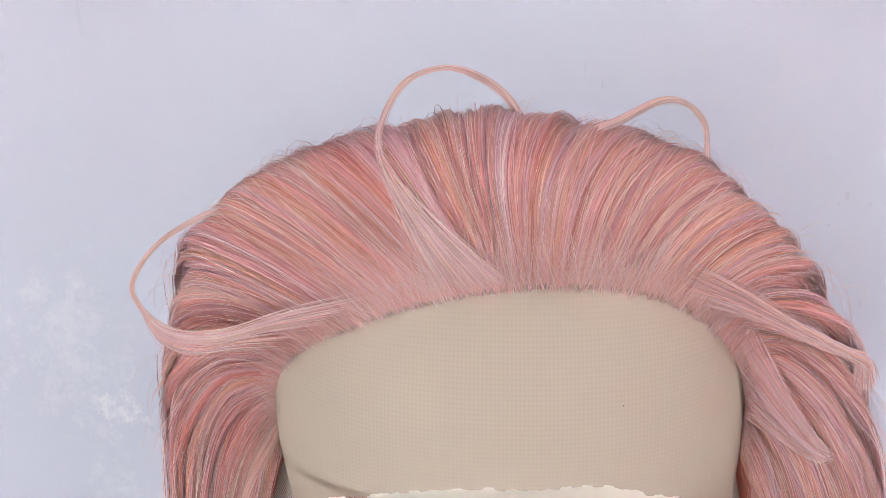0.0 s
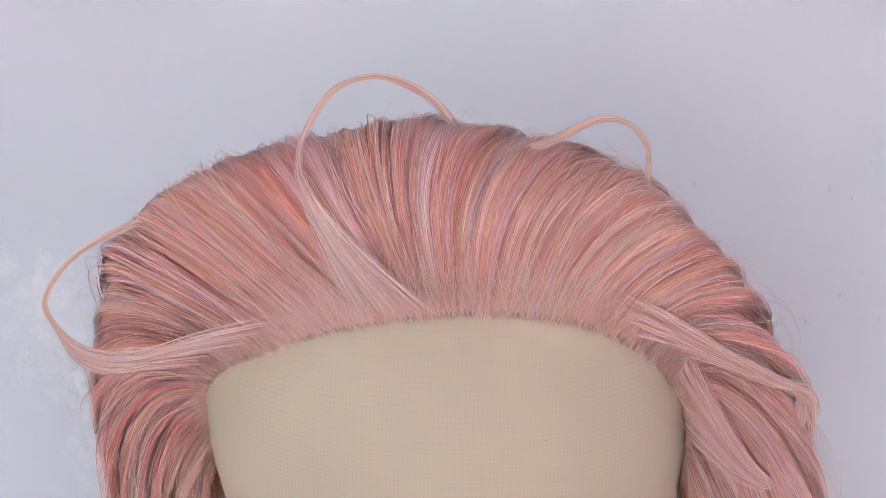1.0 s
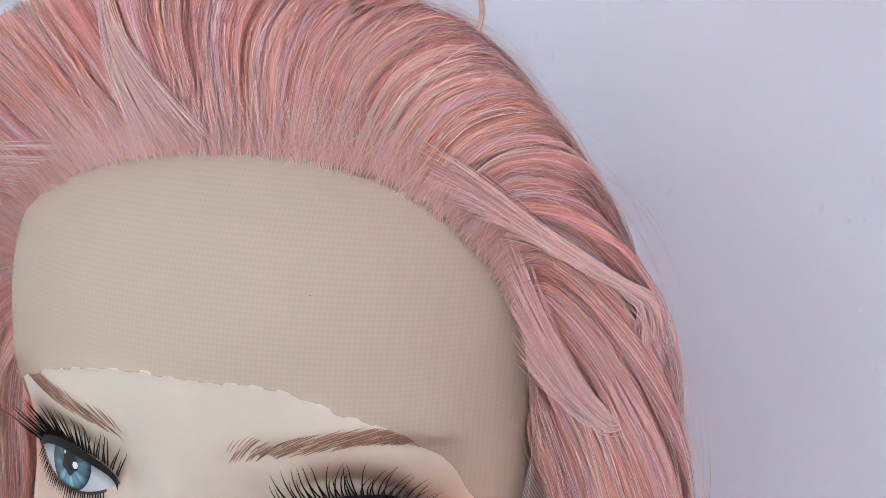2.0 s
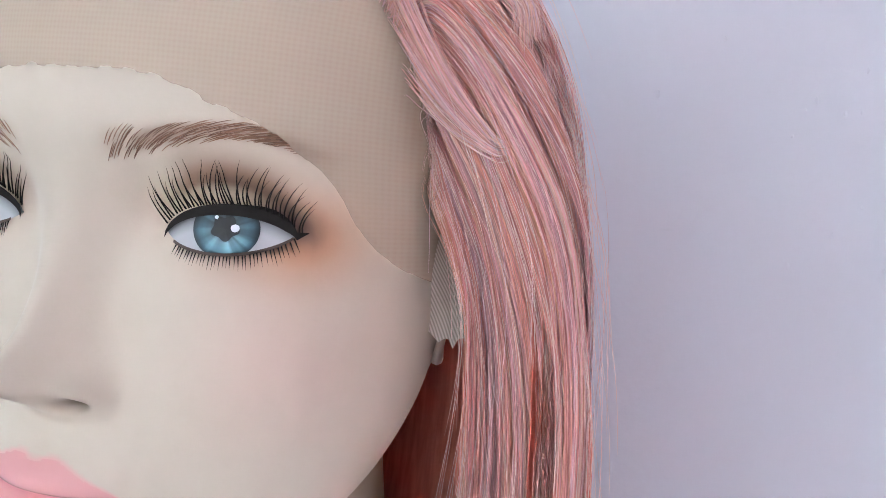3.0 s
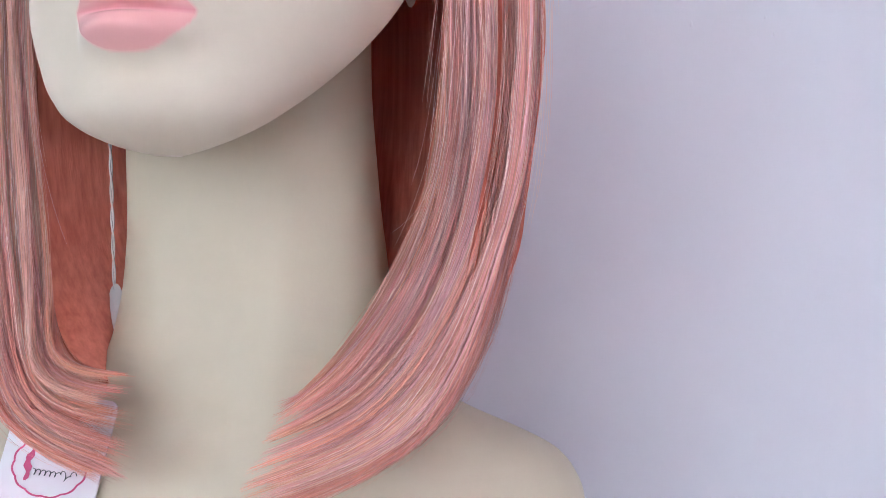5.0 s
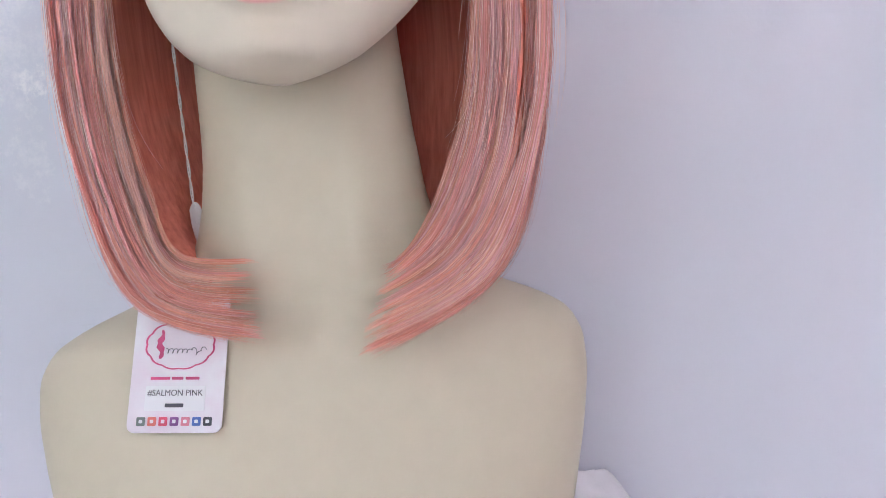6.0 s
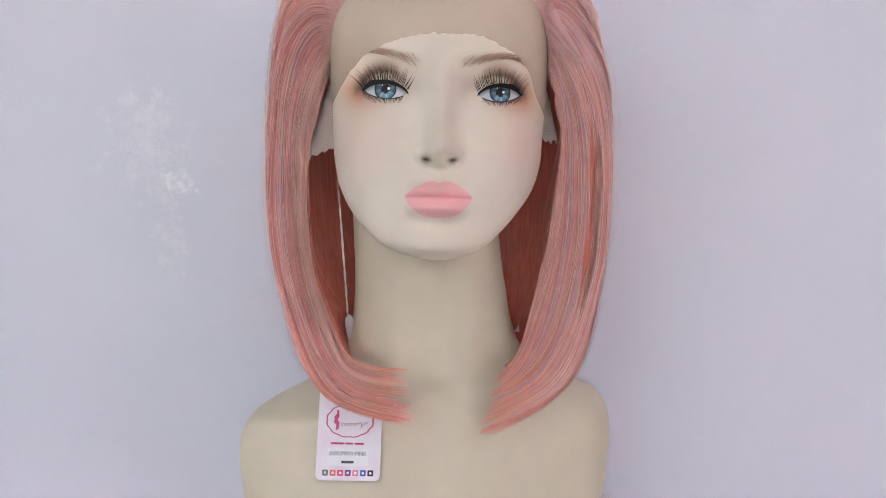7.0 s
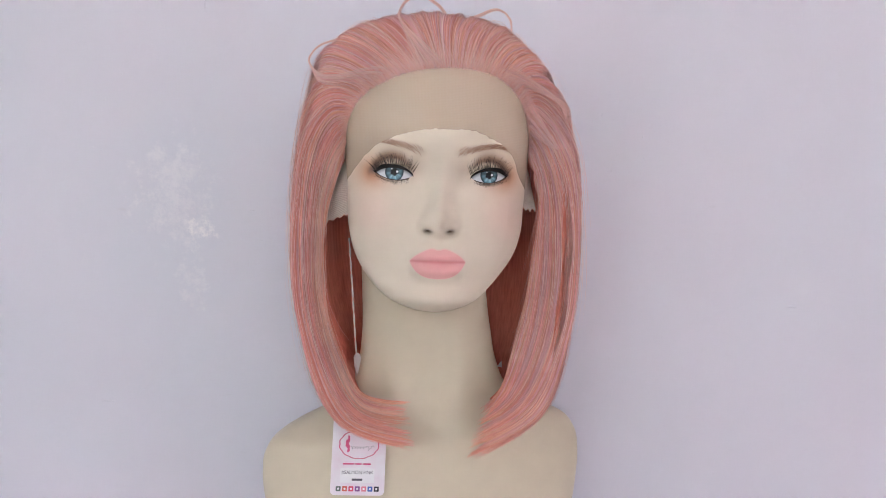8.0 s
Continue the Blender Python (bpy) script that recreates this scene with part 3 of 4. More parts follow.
wig.location = (0.005, 0.0, 0.30)
tagged(wig, "salmon pink lace-front bob wig worn by the mannequin", "wig")
WIG0 = np.array((0.005, 0.0, 0.30))

# Guide strands of one half, from the middle round to the temple; each runs from root to tip.
ROOTS = ((0, 177.5), (21, 177.5), (42, 172.5), (56, 161), (65, 144), (68, 122))      # on the head: across, up
ROOTS_LOW = ((0, 177.5), (20, 174), (39, 167), (56, 156), (65, 142), (68.5, 122))
GUIDES = [
    ((0.000, -0.069, 0.487), (0.000, -0.050, 0.500), (0.000, -0.005, 0.494), (0.000, 0.045, 0.474), (0.000, 0.085, 0.420), (0.000, 0.092, 0.330), (0.000, 0.075, 0.215)),
    ((0.033, -0.068, 0.482), (0.047, -0.054, 0.492), (0.064, -0.014, 0.480), (0.072, 0.030, 0.455), (0.078, 0.056, 0.400), (0.077, 0.062, 0.310), (0.052, 0.050, 0.205)),
    ((0.058, -0.064, 0.469), (0.074, -0.055, 0.470), (0.089, -0.026, 0.446), (0.097, 0.002, 0.405), (0.100, 0.014, 0.340), (0.093, 0.012, 0.260), (0.058, 0.006, 0.195)),
]
FRONT_GUIDES = [
    ((0.072, -0.058, 0.449), (0.086, -0.055, 0.438), (0.099, -0.040, 0.406), (0.108, -0.032, 0.355), (0.108, -0.032, 0.290), (0.086, -0.044, 0.211), (0.022, -0.060, 0.172)),
    ((0.0745, -0.050, 0.425), (0.086, -0.047, 0.403), (0.095, -0.039, 0.365), (0.099, -0.037, 0.312), (0.093, -0.041, 0.255), (0.067, -0.052, 0.208), (0.021, -0.062, 0.186)),
    ((0.0735, -0.040, 0.389), (0.079, -0.034, 0.356), (0.075, -0.033, 0.318), (0.071, -0.032, 0.278), (0.061, -0.038, 0.246), (0.048, -0.050, 0.224), (0.023, -0.058, 0.210)),
]
MID = 0.004                                              # middle of the wig


def half_guides(side):
    body = np.array(GUIDES + FRONT_GUIDES)
    body[0, :5, 2] += (0.002, 0.004, 0.004, 0.002, 0.001)     # the crown stands up a little
    body[1, :4, 2] += (0.002, 0.002, 0.001, 0.0)
    body[:3, -1, 2] -= (0.022, 0.020, 0.012)                  # and the nape hangs to the shoulders
    if side < 0:                                         # fuller lock over this temple; these tips lie flatter
        body[1, :4, 0] += (0.003, 0.004, 0.001, 0.0)
        body[1, :3, 2] += (0.001, 0.001, 0.0)
        body[2, :5, 0] += (0.003, 0.004, 0.003, 0.003, 0.003)
        body[2, :3, 2] += (0.003, 0.006, 0.003)
        body[3, :5, 0] += (0.002, 0.004, 0.003, 0.002, 0.002)
        body[4, :4, 0] += (0.002, 0.003, 0.003, 0.003)
        body[5, 1:6, 0] += (0.005, 0.013, 0.015, 0.014, 0.010)
        body[5, 1:6, 1] += (0.003, 0.008, 0.010, 0.008, 0.003)
        body[3:, -1, 2] += 0.008
        body[3:, -2, 2] -= 0.002
    else:
        body[1, 1:6, 0] -= (0.003, 0.007, 0.010, 0.009, 0.006)
        body[2, 1:6, 0] -= (0.003, 0.007, 0.007, 0.006, 0.005)
        body[3, 1:6, 0] += (0.001, 0.003, -0.002, -0.004, -0.003)
        body[3, 1:5, 1] -= (0.001, 0.002, 0.002, 0.001)
        body[4, 1:4, 0] += (0.003, 0.006, 0.004)
        body[4, 1:4, 1] -= (0.001, 0.002, 0.002)
        body[5, 2:6, 0] -= (0.000, 0.002, 0.003, 0.002)
        body[5, 1:6, 1] += (0.005, 0.012, 0.014, 0.010, 0.004)
        body[5, -1, 0] += 0.010
    body[..., 0] = MID + side * body[..., 0]
    r = np.array(ROOTS if side > 0 else ROOTS_LOW, float)
    roots = to_world(np.c_[side * r[:, 0], face_y(r[:, 0], r[:, 1]) - 0.6, r[:, 1]])
    return np.concatenate([roots[:, None], body], 1)     # (6, 8, 3)


GUIDE = {1: half_guides(1), -1: half_guides(-1)}


def spline(table, t):
    """Catmull-Rom through the rows of table at t in 0..1 (t may be any shape; rows may hold any shape)."""
    n = len(table)
    p = np.clip(np.asarray(t) * (n - 1), 0, n - 1 - 1e-9)
    i = p.astype(int)
    f = p - i
    g = lambda k: table[np.clip(i + k, 0, n - 1)]
    f = f.reshape(f.shape + (1,) * (table.ndim - 1))
    a, b_, c, d = g(-1), g(0), g(1), g(2)
    return 0.5 * (2 * b_ + (c - a) * f + (2 * a - 5 * b_ + 4 * c - d) * f ** 2 + (3 * b_ - a - 3 * c + d) * f ** 3)


def hair_points(side, u_, v_):
    """Places on the hair's outer form; u_ (n,) round the head, v_ (n, k) along."""
    rows = spline(GUIDE[side], u_)                             # (n, 8, 3)
    n, k = v_.shape
    m = 8
    p = np.clip(v_ * (m - 1), 0, m - 1 - 1e-9)
    i = p.astype(int)
    f = (p - i)[..., None]
    at = lambda q: np.take_along_axis(rows, np.clip(i + q, 0, m - 1)[..., None].repeat(3, -1), 1)
    a, b_, c, d = at(-1), at(0), at(1), at(2)
    pts = 0.5 * (2 * b_ + (c - a) * f + (2 * a - 5 * b_ + 4 * c - d) * f ** 2 + (3 * b_ - a - 3 * c + d) * f ** 3)
    return pts


def hair_normals(side, u_, v_):
    e = 0.01
    du = hair_points(side, np.clip(u_ + e, 0, 1), v_) - hair_points(side, np.clip(u_ - e, 0, 1), v_)
    dv = hair_points(side, u_, np.clip(v_ + e, 0, 1)) - hair_points(side, u_, np.clip(v_ - e, 0, 1))
    n = np.cross(du, dv) * side
    n /= np.linalg.norm(n, axis=-1, keepdims=True) + 1e-12
    return n


def fibres(pts, radius):
    """Three-sided tubes along pts (n, k, 3)."""
    n, k, _ = pts.shape
    d = np.gradient(pts, axis=1)
    d /= np.linalg.norm(d, axis=-1, keepdims=True) + 1e-12
    ref = np.array((0.35, 0.55, 0.76))
    n1 = np.cross(d, ref)
    n1 /= np.linalg.norm(n1, axis=-1, keepdims=True) + 1e-12
    n2 = np.cross(d, n1)
    taper = np.ones(k)
    taper[0], taper[-2], taper[-1] = 0.7, 0.7, 0.25
    r = (radius[:, None] * taper)[..., None]
    ring = [pts + r * (math.cos(a) * n1 + math.sin(a) * n2) for a in (0.0, 2.094, 4.189)]
    v = np.stack(ring, 2).reshape(-1, 3)
    one = grid_faces(k, 3, True)
    f = (one[None] + (np.arange(n) * k * 3)[:, None, None]).reshape(-1, 4)
    return v, f


def ribbons(pts, nrm, radius, rng):
    """Flat fibres along pts (n, k, 3) that lie in the hair's form, each turned a little its own way."""
    n, k, _ = pts.shape
    d = np.gradient(pts, axis=1)
    d /= np.linalg.norm(d, axis=-1, keepdims=True) + 1e-12
    side_way = np.cross(d, nrm)
    side_way /= np.linalg.norm(side_way, axis=-1, keepdims=True) + 1e-12
    a = (rng.random(n) - 0.5)[:, None, None] * 1.05
    round_ = np.cos(a) * nrm - np.sin(a) * side_way          # a fibre is round: it shades as the form that it lies in
    side_way = np.cos(a) * side_way + np.sin(a) * nrm
    taper = np.ones(k)
    taper[:4] = (0.25, 0.5, 0.75, 0.9)
    taper[-4:] = (0.9, 0.7, 0.45, 0.12)
    r = (radius[:, None] * taper)[..., None]
    v = np.stack([pts - r * side_way, pts + r * side_way], 2).reshape(-1, 3)
    one = grid_faces(k, 2)
    return v, (one[None] + (np.arange(n) * k * 2)[:, None, None]).reshape(-1, 4), np.repeat(round_.reshape(-1, 3), 2, 0)


def smooth_noise(rng, n, k, knots):
    raw = rng.standard_normal((n, knots))
    t = np.linspace(0, knots - 1, k)
    i = np.minimum(t.astype(int), knots - 2)
    f = t - i
    f = f * f * (3 - 2 * f)
    return raw[:, i] * (1 - f) + raw[:, i + 1] * f


def hair_section(name, side, u0, u1, count, clumps, segs, seed, label, deep=0.006, thick=0.000105, ragged=0.18, wildness=0.0020, ridge=0.0011, fuzz=0.0005):
    rng = np.random.default_rng(seed)
    u_ = u0 + (u1 - u0) * rng.random(count)
    cu = np.sort(u0 + (u1 - u0) * rng.random(clumps))
    own = np.abs(u_[:, None] - cu[None]).argmin(1)
    clump_lift = rng.standard_normal(clumps) * ridge
    clump_end = 1 - 0.06 * rng.random(clumps)
    v_start = np.where(rng.random(count) < 0.35, 0.03 * rng.random(count), 0.0)
    v_stop = clump_end[own] * (1 - ragged * rng.random(count) ** 2)
    v = v_start[:, None] + np.linspace(0, 1, segs)[None] * (v_stop - v_start)[:, None]
    pull = 0.5 * np.clip(v / 0.4, 0, 1) * rng.random(count)[:, None]
    layer = rng.random(count) ** 1.5
    uu = u_[:, None] * (1 - pull) + cu[own][:, None] * pull
    sway = np.clip(v / 0.35, 0, 1) * (1 - np.clip((uu - 0.3) / 0.2, 0, 1))     # swept out to the sides from the hairline
    uu = np.clip(uu, 1e-4, 1) ** (1 - 0.17 * sway)
    cross = 0.0055 * smooth_noise(rng, count, segs, 3) + 0.0012 * smooth_noise(rng, count, segs, 6)
    uu = np.clip(uu + cross * np.clip(v * 4, 0.15, 1), 0, 1)
    flat_u, flat_v = uu.ravel(), v.ravel()[:, None]
    pts = hair_points(side, flat_u, flat_v).reshape(count, segs, 3)
    nrm = hair_normals(side, flat_u, flat_v).reshape(count, segs, 3)
    rise = np.clip(v / 0.10, 0, 1) ** 0.8
    lift = (clump_lift[own] - deep * layer)[:, None] * rise + fuzz * smooth_noise(rng, count, segs, 6) * rise
    # broad waves: locks that lie higher and lower than their neighbours
    broad = rng.standard_normal((26, 4))
    gi = np.clip((uu - u0) / (u1 - u0) * 24, 0, 24)
    gj = np.clip(v, 0, 0.999) * 3
    i0, j0 = gi.astype(int), gj.astype(int)
    fi, fj = gi - i0, gj - j0
    fi, fj = fi * fi * (3 - 2 * fi), fj * fj * (3 - 2 * fj)
    wave = (broad[i0, j0] * (1 - fi) + broad[i0 + 1, j0] * fi) * (1 - fj) + (broad[i0, j0 + 1] * (1 - fi) + broad[i0 + 1, j0 + 1] * fi) * fj
    lift = lift + ridge * 1.1 * wave * rise
    wild = (rng.random(count) < 0.03)[:, None] * np.abs(smooth_noise(rng, count, segs, 3)) * wildness * rise
    pts = pts + nrm * (lift + wild)[..., None]
    # roots are knotted into the lace at uneven heights
    slip = np.where(rng.random(count) < 0.5, rng.random(count) ** 2 * 0.0055, 0.0)[:, None] * np.clip(1 - v / 0.09, 0, 1)
    pts = pts + slip[..., None] * np.array((0.0, -0.22, -1.0))
    rad = thick * (0.6 + 0.8 * rng.random(count) ** 2)
    lock = SALMON[rng.choice(6, clumps, p=SHARES)]
    hair = SALMON[rng.choice(6, count, p=SHARES)]
    tone = (0.58 * lock[own] + 0.42 * hair) * (0.68 + 0.36 * rng.random(count))[:, None] * (0.86 + 0.22 * rng.random(clumps))[own][:, None]
    tone = np.clip(tone * np.array((1.04, 0.955, 0.94)), 0, 0.95)
    tone[rng.random(count) < 0.05] = (0.96, 0.78, 0.68)
    peach = np.clip(1 - v / 0.07, 0, 1)[..., None] * 0.6
    tone = tone[:, None] * (1 - peach) + np.array((0.88, 0.55, 0.40)) * peach
    warm = np.clip((v - 0.74) / 0.22, 0, 1)[..., None]                        # the ends are a warmer orange
    tone = tone * (1 - warm * np.array((-0.03, 0.03, 0.14)))
    vv, ff, nn = ribbons(pts, nrm, rad, rng)
    ob = mesh_np(name, vv - WIG0, [ff], [MAT_HAIR], wig, True, colours=np.repeat(tone.reshape(-1, 3), 2, 0), normals=nn)
    return tagged(ob, label, kind="stuff")


def hair_base(name, side, u0, u1, rows, cols_, inset, v0, label):
    """Filler that closes gaps under the strands: a sheet with thickness, inside the hair's form."""
    u_ = np.linspace(u0, u1, rows)
    v = np.tile(np.linspace(0, 1, cols_), (rows, 1))
    last = 0.97 - 0.07 * np.clip((u_ - 0.42) / 0.15, 0, 1)
    v = v0 + v * (last - v0)[:, None]
    uu = np.repeat(u_, cols_)
    p = hair_points(side, uu, v.reshape(-1, 1)).reshape(rows, cols_, 3)
    n = hair_normals(side, uu, v.reshape(-1, 1)).reshape(rows, cols_, 3)
    fade = np.clip((v - v0) / 0.08, 0.35, 1)[..., None]
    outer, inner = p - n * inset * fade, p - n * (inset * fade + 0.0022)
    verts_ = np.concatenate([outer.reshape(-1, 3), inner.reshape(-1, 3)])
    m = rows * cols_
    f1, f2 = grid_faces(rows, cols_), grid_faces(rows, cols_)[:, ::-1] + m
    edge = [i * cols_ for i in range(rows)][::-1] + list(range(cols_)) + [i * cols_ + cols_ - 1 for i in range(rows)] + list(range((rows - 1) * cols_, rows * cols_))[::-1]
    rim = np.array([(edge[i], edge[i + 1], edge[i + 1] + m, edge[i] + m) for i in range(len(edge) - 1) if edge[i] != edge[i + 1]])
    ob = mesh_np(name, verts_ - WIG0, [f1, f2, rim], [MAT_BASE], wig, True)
    return tagged(ob, label)


for side, tag_ in ((1, 3), (-1, 4)):
    hair_base("hair_backing", side, 0.0, 1.0, 60, 70, 0.0088, 0.075, "filler sheet under the strands, deep red as hair in shade")
    hair_section("crown_hair", side, 0.0, 0.44, 7600, 120, 28, 10 + tag_, "salmon strands swept back from the hairline", wildness=0.0014, ridge=0.0004, fuzz=0.0003)
    hair_section("side_hair", side, 0.36, 0.80, 7800, 80, 36, 20 + tag_, "long salmon strands curving under at the ends", 0.007)
    hair_section("front_hair", side, 0.70, 1.0, 4200, 44, 36, 30 + tag_, "straight salmon strands beside the face", 0.006, ragged=0.24)

# lace front over the forehead, with a frayed lower edge, and a flap before each ear
EDGE_X = (-70, -62, -53, -45, -32, -14, 5, 24, 34, 42, 50, 54.5, 57, 63, 70)
EDGE_H = (92, 103, 114, 121, 127, 132, 133, 132, 128, 125, 118.5, 113, 106, 97, 90)


def lace_front():
    rng = np.random.default_rng(77)
    xs = np.linspace(-70, 70, 220)
    fray = np.repeat(rng.random(55), 4) * 0.8 + 0.15 * np.sin(xs * 0.9)
    lo = lerp(xs, EDGE_X, EDGE_H) + fray
    v = np.linspace(0, 1, 60)[:, None]
    hh = lo + (181 - lo) * v
    xx = np.tile(xs, (60, 1))
    pts = to_world(np.stack([xx, face_y(xx, hh) - 0.75, hh], -1).reshape(-1, 3))
    uvs = np.stack([xx / 1000 * 1.08, hh / 1000], -1).reshape(-1, 2)
    ob = mesh_np("lace_front", pts - WIG0, [grid_faces(60, 220)], [MAT_LACE], wig, True, uvs=uvs)
    return tagged(ob, "sheer tan lace with a frayed edge")


def ear_flap(side, drop, reach, length):
    """A loose tab of lace that hangs before the ear."""
    rng = np.random.default_rng(80 + side)
    s, t = np.meshgrid(np.linspace(0, 1, 14), np.linspace(0, 1, 30))
    jag = 1.6 * (rng.random(14) - 0.5) + 1.2 * np.sin(np.arange(14) * 1.9)
    x = side * (63.0 + (2.5 + reach * t ** 0.6) * s)
    y = -37 + 9 * s + 4 * t + 1.3 * np.sin(t * 7 + s * 4)
    h = 112 - (length + drop * s) * t + 3.0 * s * (1 - t) + jag[None] * t ** 3
    pts = to_world(np.stack([x, y, h], -1).reshape(-1, 3))
    uvs = np.stack([(s * 0.016), h / 1000], -1).reshape(-1, 2)
    ob = mesh_np("lace_flap", pts - WIG0, [grid_faces(30, 14)], [MAT_FLAP], wig, True, uvs=uvs)
    return tagged(ob, "loose lace tab with a jagged end")


lace_front()
ear_flap(1, 2.0, 13.0, 33)
ear_flap(-1, 10.0, 19.0, 40)


def curl(name, line, count, spread, seed, label, root=None, reach=0.32):
    """A stray lock: fibres that run together along a line of a few points."""
    rng = np.random.default_rng(seed)
    line = np.array(line, float)
    k = 46
    t = np.linspace(0, 1, k)
    mid = spline(line, t)
    blend = 0.6 if reach < 0.5 else 0.35                 # locks at the temple take less of the pale tint
    off = rng.standard_normal((count, 1, 3)) * spread
    if root is not None:                                # roots set along a stretch of the hairline
        a, b_ = np.array(root[0]), np.array(root[1])
        gather = (np.clip(1 - t / reach, 0, 1) ** 1.6)[None, :, None]
        mid = mid[None] + ((a + (b_ - a) * rng.random((count, 1)) ** 0.8 - line[0])[:, None]) * gather
    else:
        mid = mid[None]
    fan = (0.32 + 2.4 * np.abs(t - 0.55) ** 1.5)[None, :, None]
    wob = np.stack([smooth_noise(rng, count, k, 5) for _ in range(3)], -1) * spread * 0.35
    pts = mid + off * fan + wob
    vv, ff, nn = ribbons(pts, np.broadcast_to(np.array((0.0, -0.92, 0.39)), pts.shape), 0.000095 * (0.7 + 0.5 * rng.random(count)), rng)
    tone = PALE[rng.integers(0, 6, count)] * blend + SALMON[rng.choice(6, count, p=SHARES)] * (1 - blend)
    tone = np.clip(tone * (0.76 + 0.33 * rng.random((count, 1))), 0, 0.97)
    return tagged(mesh_np(name, vv - WIG0, [ff], [MAT_HAIR], wig, True, colours=np.repeat(tone, k * 2, 0), normals=nn), label, kind="stuff")


curl("stray_curl", ((-0.003, -0.074, 0.469), (-0.013, -0.073, 0.482), (-0.021, -0.066, 0.494), (-0.0215, -0.057, 0.503), (-0.016, -0.049, 0.512),
                    (-0.006, -0.047, 0.515), (0.003, -0.045, 0.512), (0.010, -0.043, 0.506), (0.014, -0.038, 0.497)), 110, 0.0006, 1, "pale looped lock above the crown", ((-0.012, -0.072, 0.463), (0.010, -0.073, 0.464)))
curl("stray_curl", ((-0.026, -0.070, 0.459), (-0.043, -0.077, 0.4585), (-0.059, -0.079, 0.4555), (-0.073, -0.076, 0.4555), (-0.081, -0.074, 0.460), (-0.0845, -0.073, 0.467),
                    (-0.080, -0.070, 0.475), (-0.073, -0.065, 0.480), (-0.064, -0.057, 0.483), (-0.052, -0.047, 0.482), (-0.042, -0.038, 0.480)), 70, 0.0005, 2, "pale looped lock beside the temple", ((-0.024, -0.071, 0.463), (-0.058, -0.062, 0.444)), 0.45)
curl("stray_curl", ((0.024, -0.056, 0.495), (0.036, -0.058, 0.4995), (0.046, -0.056, 0.5035), (0.053, -0.053, 0.5025), (0.058, -0.051, 0.4975), (0.059, -0.050, 0.492),
                    (0.057, -0.055, 0.485), (0.050, -0.064, 0.477), (0.044, -0.067, 0.468)), 90, 0.0005, 3, "small looped lock on the crown")
curl("stray_curl", ((0.056, -0.061, 0.456), (0.066, -0.064, 0.453), (0.077, -0.063, 0.447), (0.086, -0.061, 0.442), (0.093, -0.058, 0.438), (0.0975, -0.055, 0.4345),
                    (0.0985, -0.054, 0.428)), 170, 0.0013, 4, "blond-tipped lock flicked outward", ((0.045, -0.064, 0.467), (0.068, -0.055, 0.446)), 0.7)
curl("stray_curl", ((0.065, -0.057, 0.445), (0.072, -0.057, 0.433), (0.080, -0.056, 0.421), (0.087, -0.053, 0.412), (0.092, -0.050, 0.407), (0.097, -0.047, 0.408),
                    (0.1000, -0.045, 0.414), (0.1005, -0.044, 0.423), (0.099, -0.043, 0.431)), 170, 0.0013, 5, "pale hook-shaped lock at the temple", ((0.067, -0.057, 0.450), (0.074, -0.048, 0.416)), 0.62)

# short fine hairs along the hairline
for side in (1, -1):
    rng = np.random.default_rng(60 + side)
    n = 900
    u_ = rng.random(n) * 0.97
    v = np.linspace(0, 1, 12)[None] * (0.04 + 0.07 * rng.random(n))[:, None]
    uu = np.clip(u_[:, None] + rng.standard_normal((n, 1)) * 0.075 * (v / 0.12), 0, 1)
    p = hair_points(side, uu.ravel(), v.ravel()[:, None]).reshape(n, 12, 3)
    nn = hair_normals(side, uu.ravel(), v.ravel()[:, None]).reshape(n, 12, 3)
    p = p + nn * (0.0012 * rng.random((n, 1, 1)) * np.clip(v / 0.05, 0, 1)[..., None])
    p = p + (rng.random((n, 1)) * 0.0065 * np.clip(1 - v / 0.10, 0, 1))[..., None] * np.array((0.0, -0.22, -1.0))
    vv, ff, nn = ribbons(p, nn, np.full(n, 0.000075), rng)
    tagged(mesh_np("hairline_fringe", vv - WIG0, [ff], [MAT_HAIR], wig, True, colours=np.repeat(0.45 * PALE[rng.integers(0, 6, n)] + 0.5 * SALMON[rng.choice(6, n, p=SHARES)], 24, 0), normals=nn), "short fine hairs knotted into the lace", kind="stuff")

# fine single hairs that stand off the wig
rng = np.random.default_rng(9)
n = 760
side_ = np.where(rng.random(n) < 0.5, 1, -1)
strays = []
for i in range(n):
    u_ = np.array([rng.random() ** 0.8])
    a0 = 0.02 + rng.random() ** 1.5 * 0.5
    vv_ = np.linspace(a0, min(1, a0 + 0.16 + 0.22 * rng.random()), 26)[None]
    p = hair_points(side_[i], u_, vv_)[0]
    nn = hair_normals(side_[i], np.repeat(u_, 26), vv_.reshape(-1, 1))[:, 0]
    s = np.linspace(0, 1, 26)[:, None]
    drift = rng.standard_normal(3) * (0.002 if u_[0] < 0.4 else 0.004)
    strays.append(p + nn * (0.0005 + (0.0020 if u_[0] < 0.4 else 0.0045) * rng.random() * np.sin(s * math.pi * 0.8)) + drift * s * s)
vv, ff = fibres(np.array(strays), np.full(n, 0.000055))
tagged(mesh_np("flyaway_hair", vv - WIG0, [ff], [MAT_HAIR], wig, True, colours=np.repeat(PALE[rng.integers(0, 6, n)], 26 * 3, 0)), "fine loose hairs", kind="stuff")


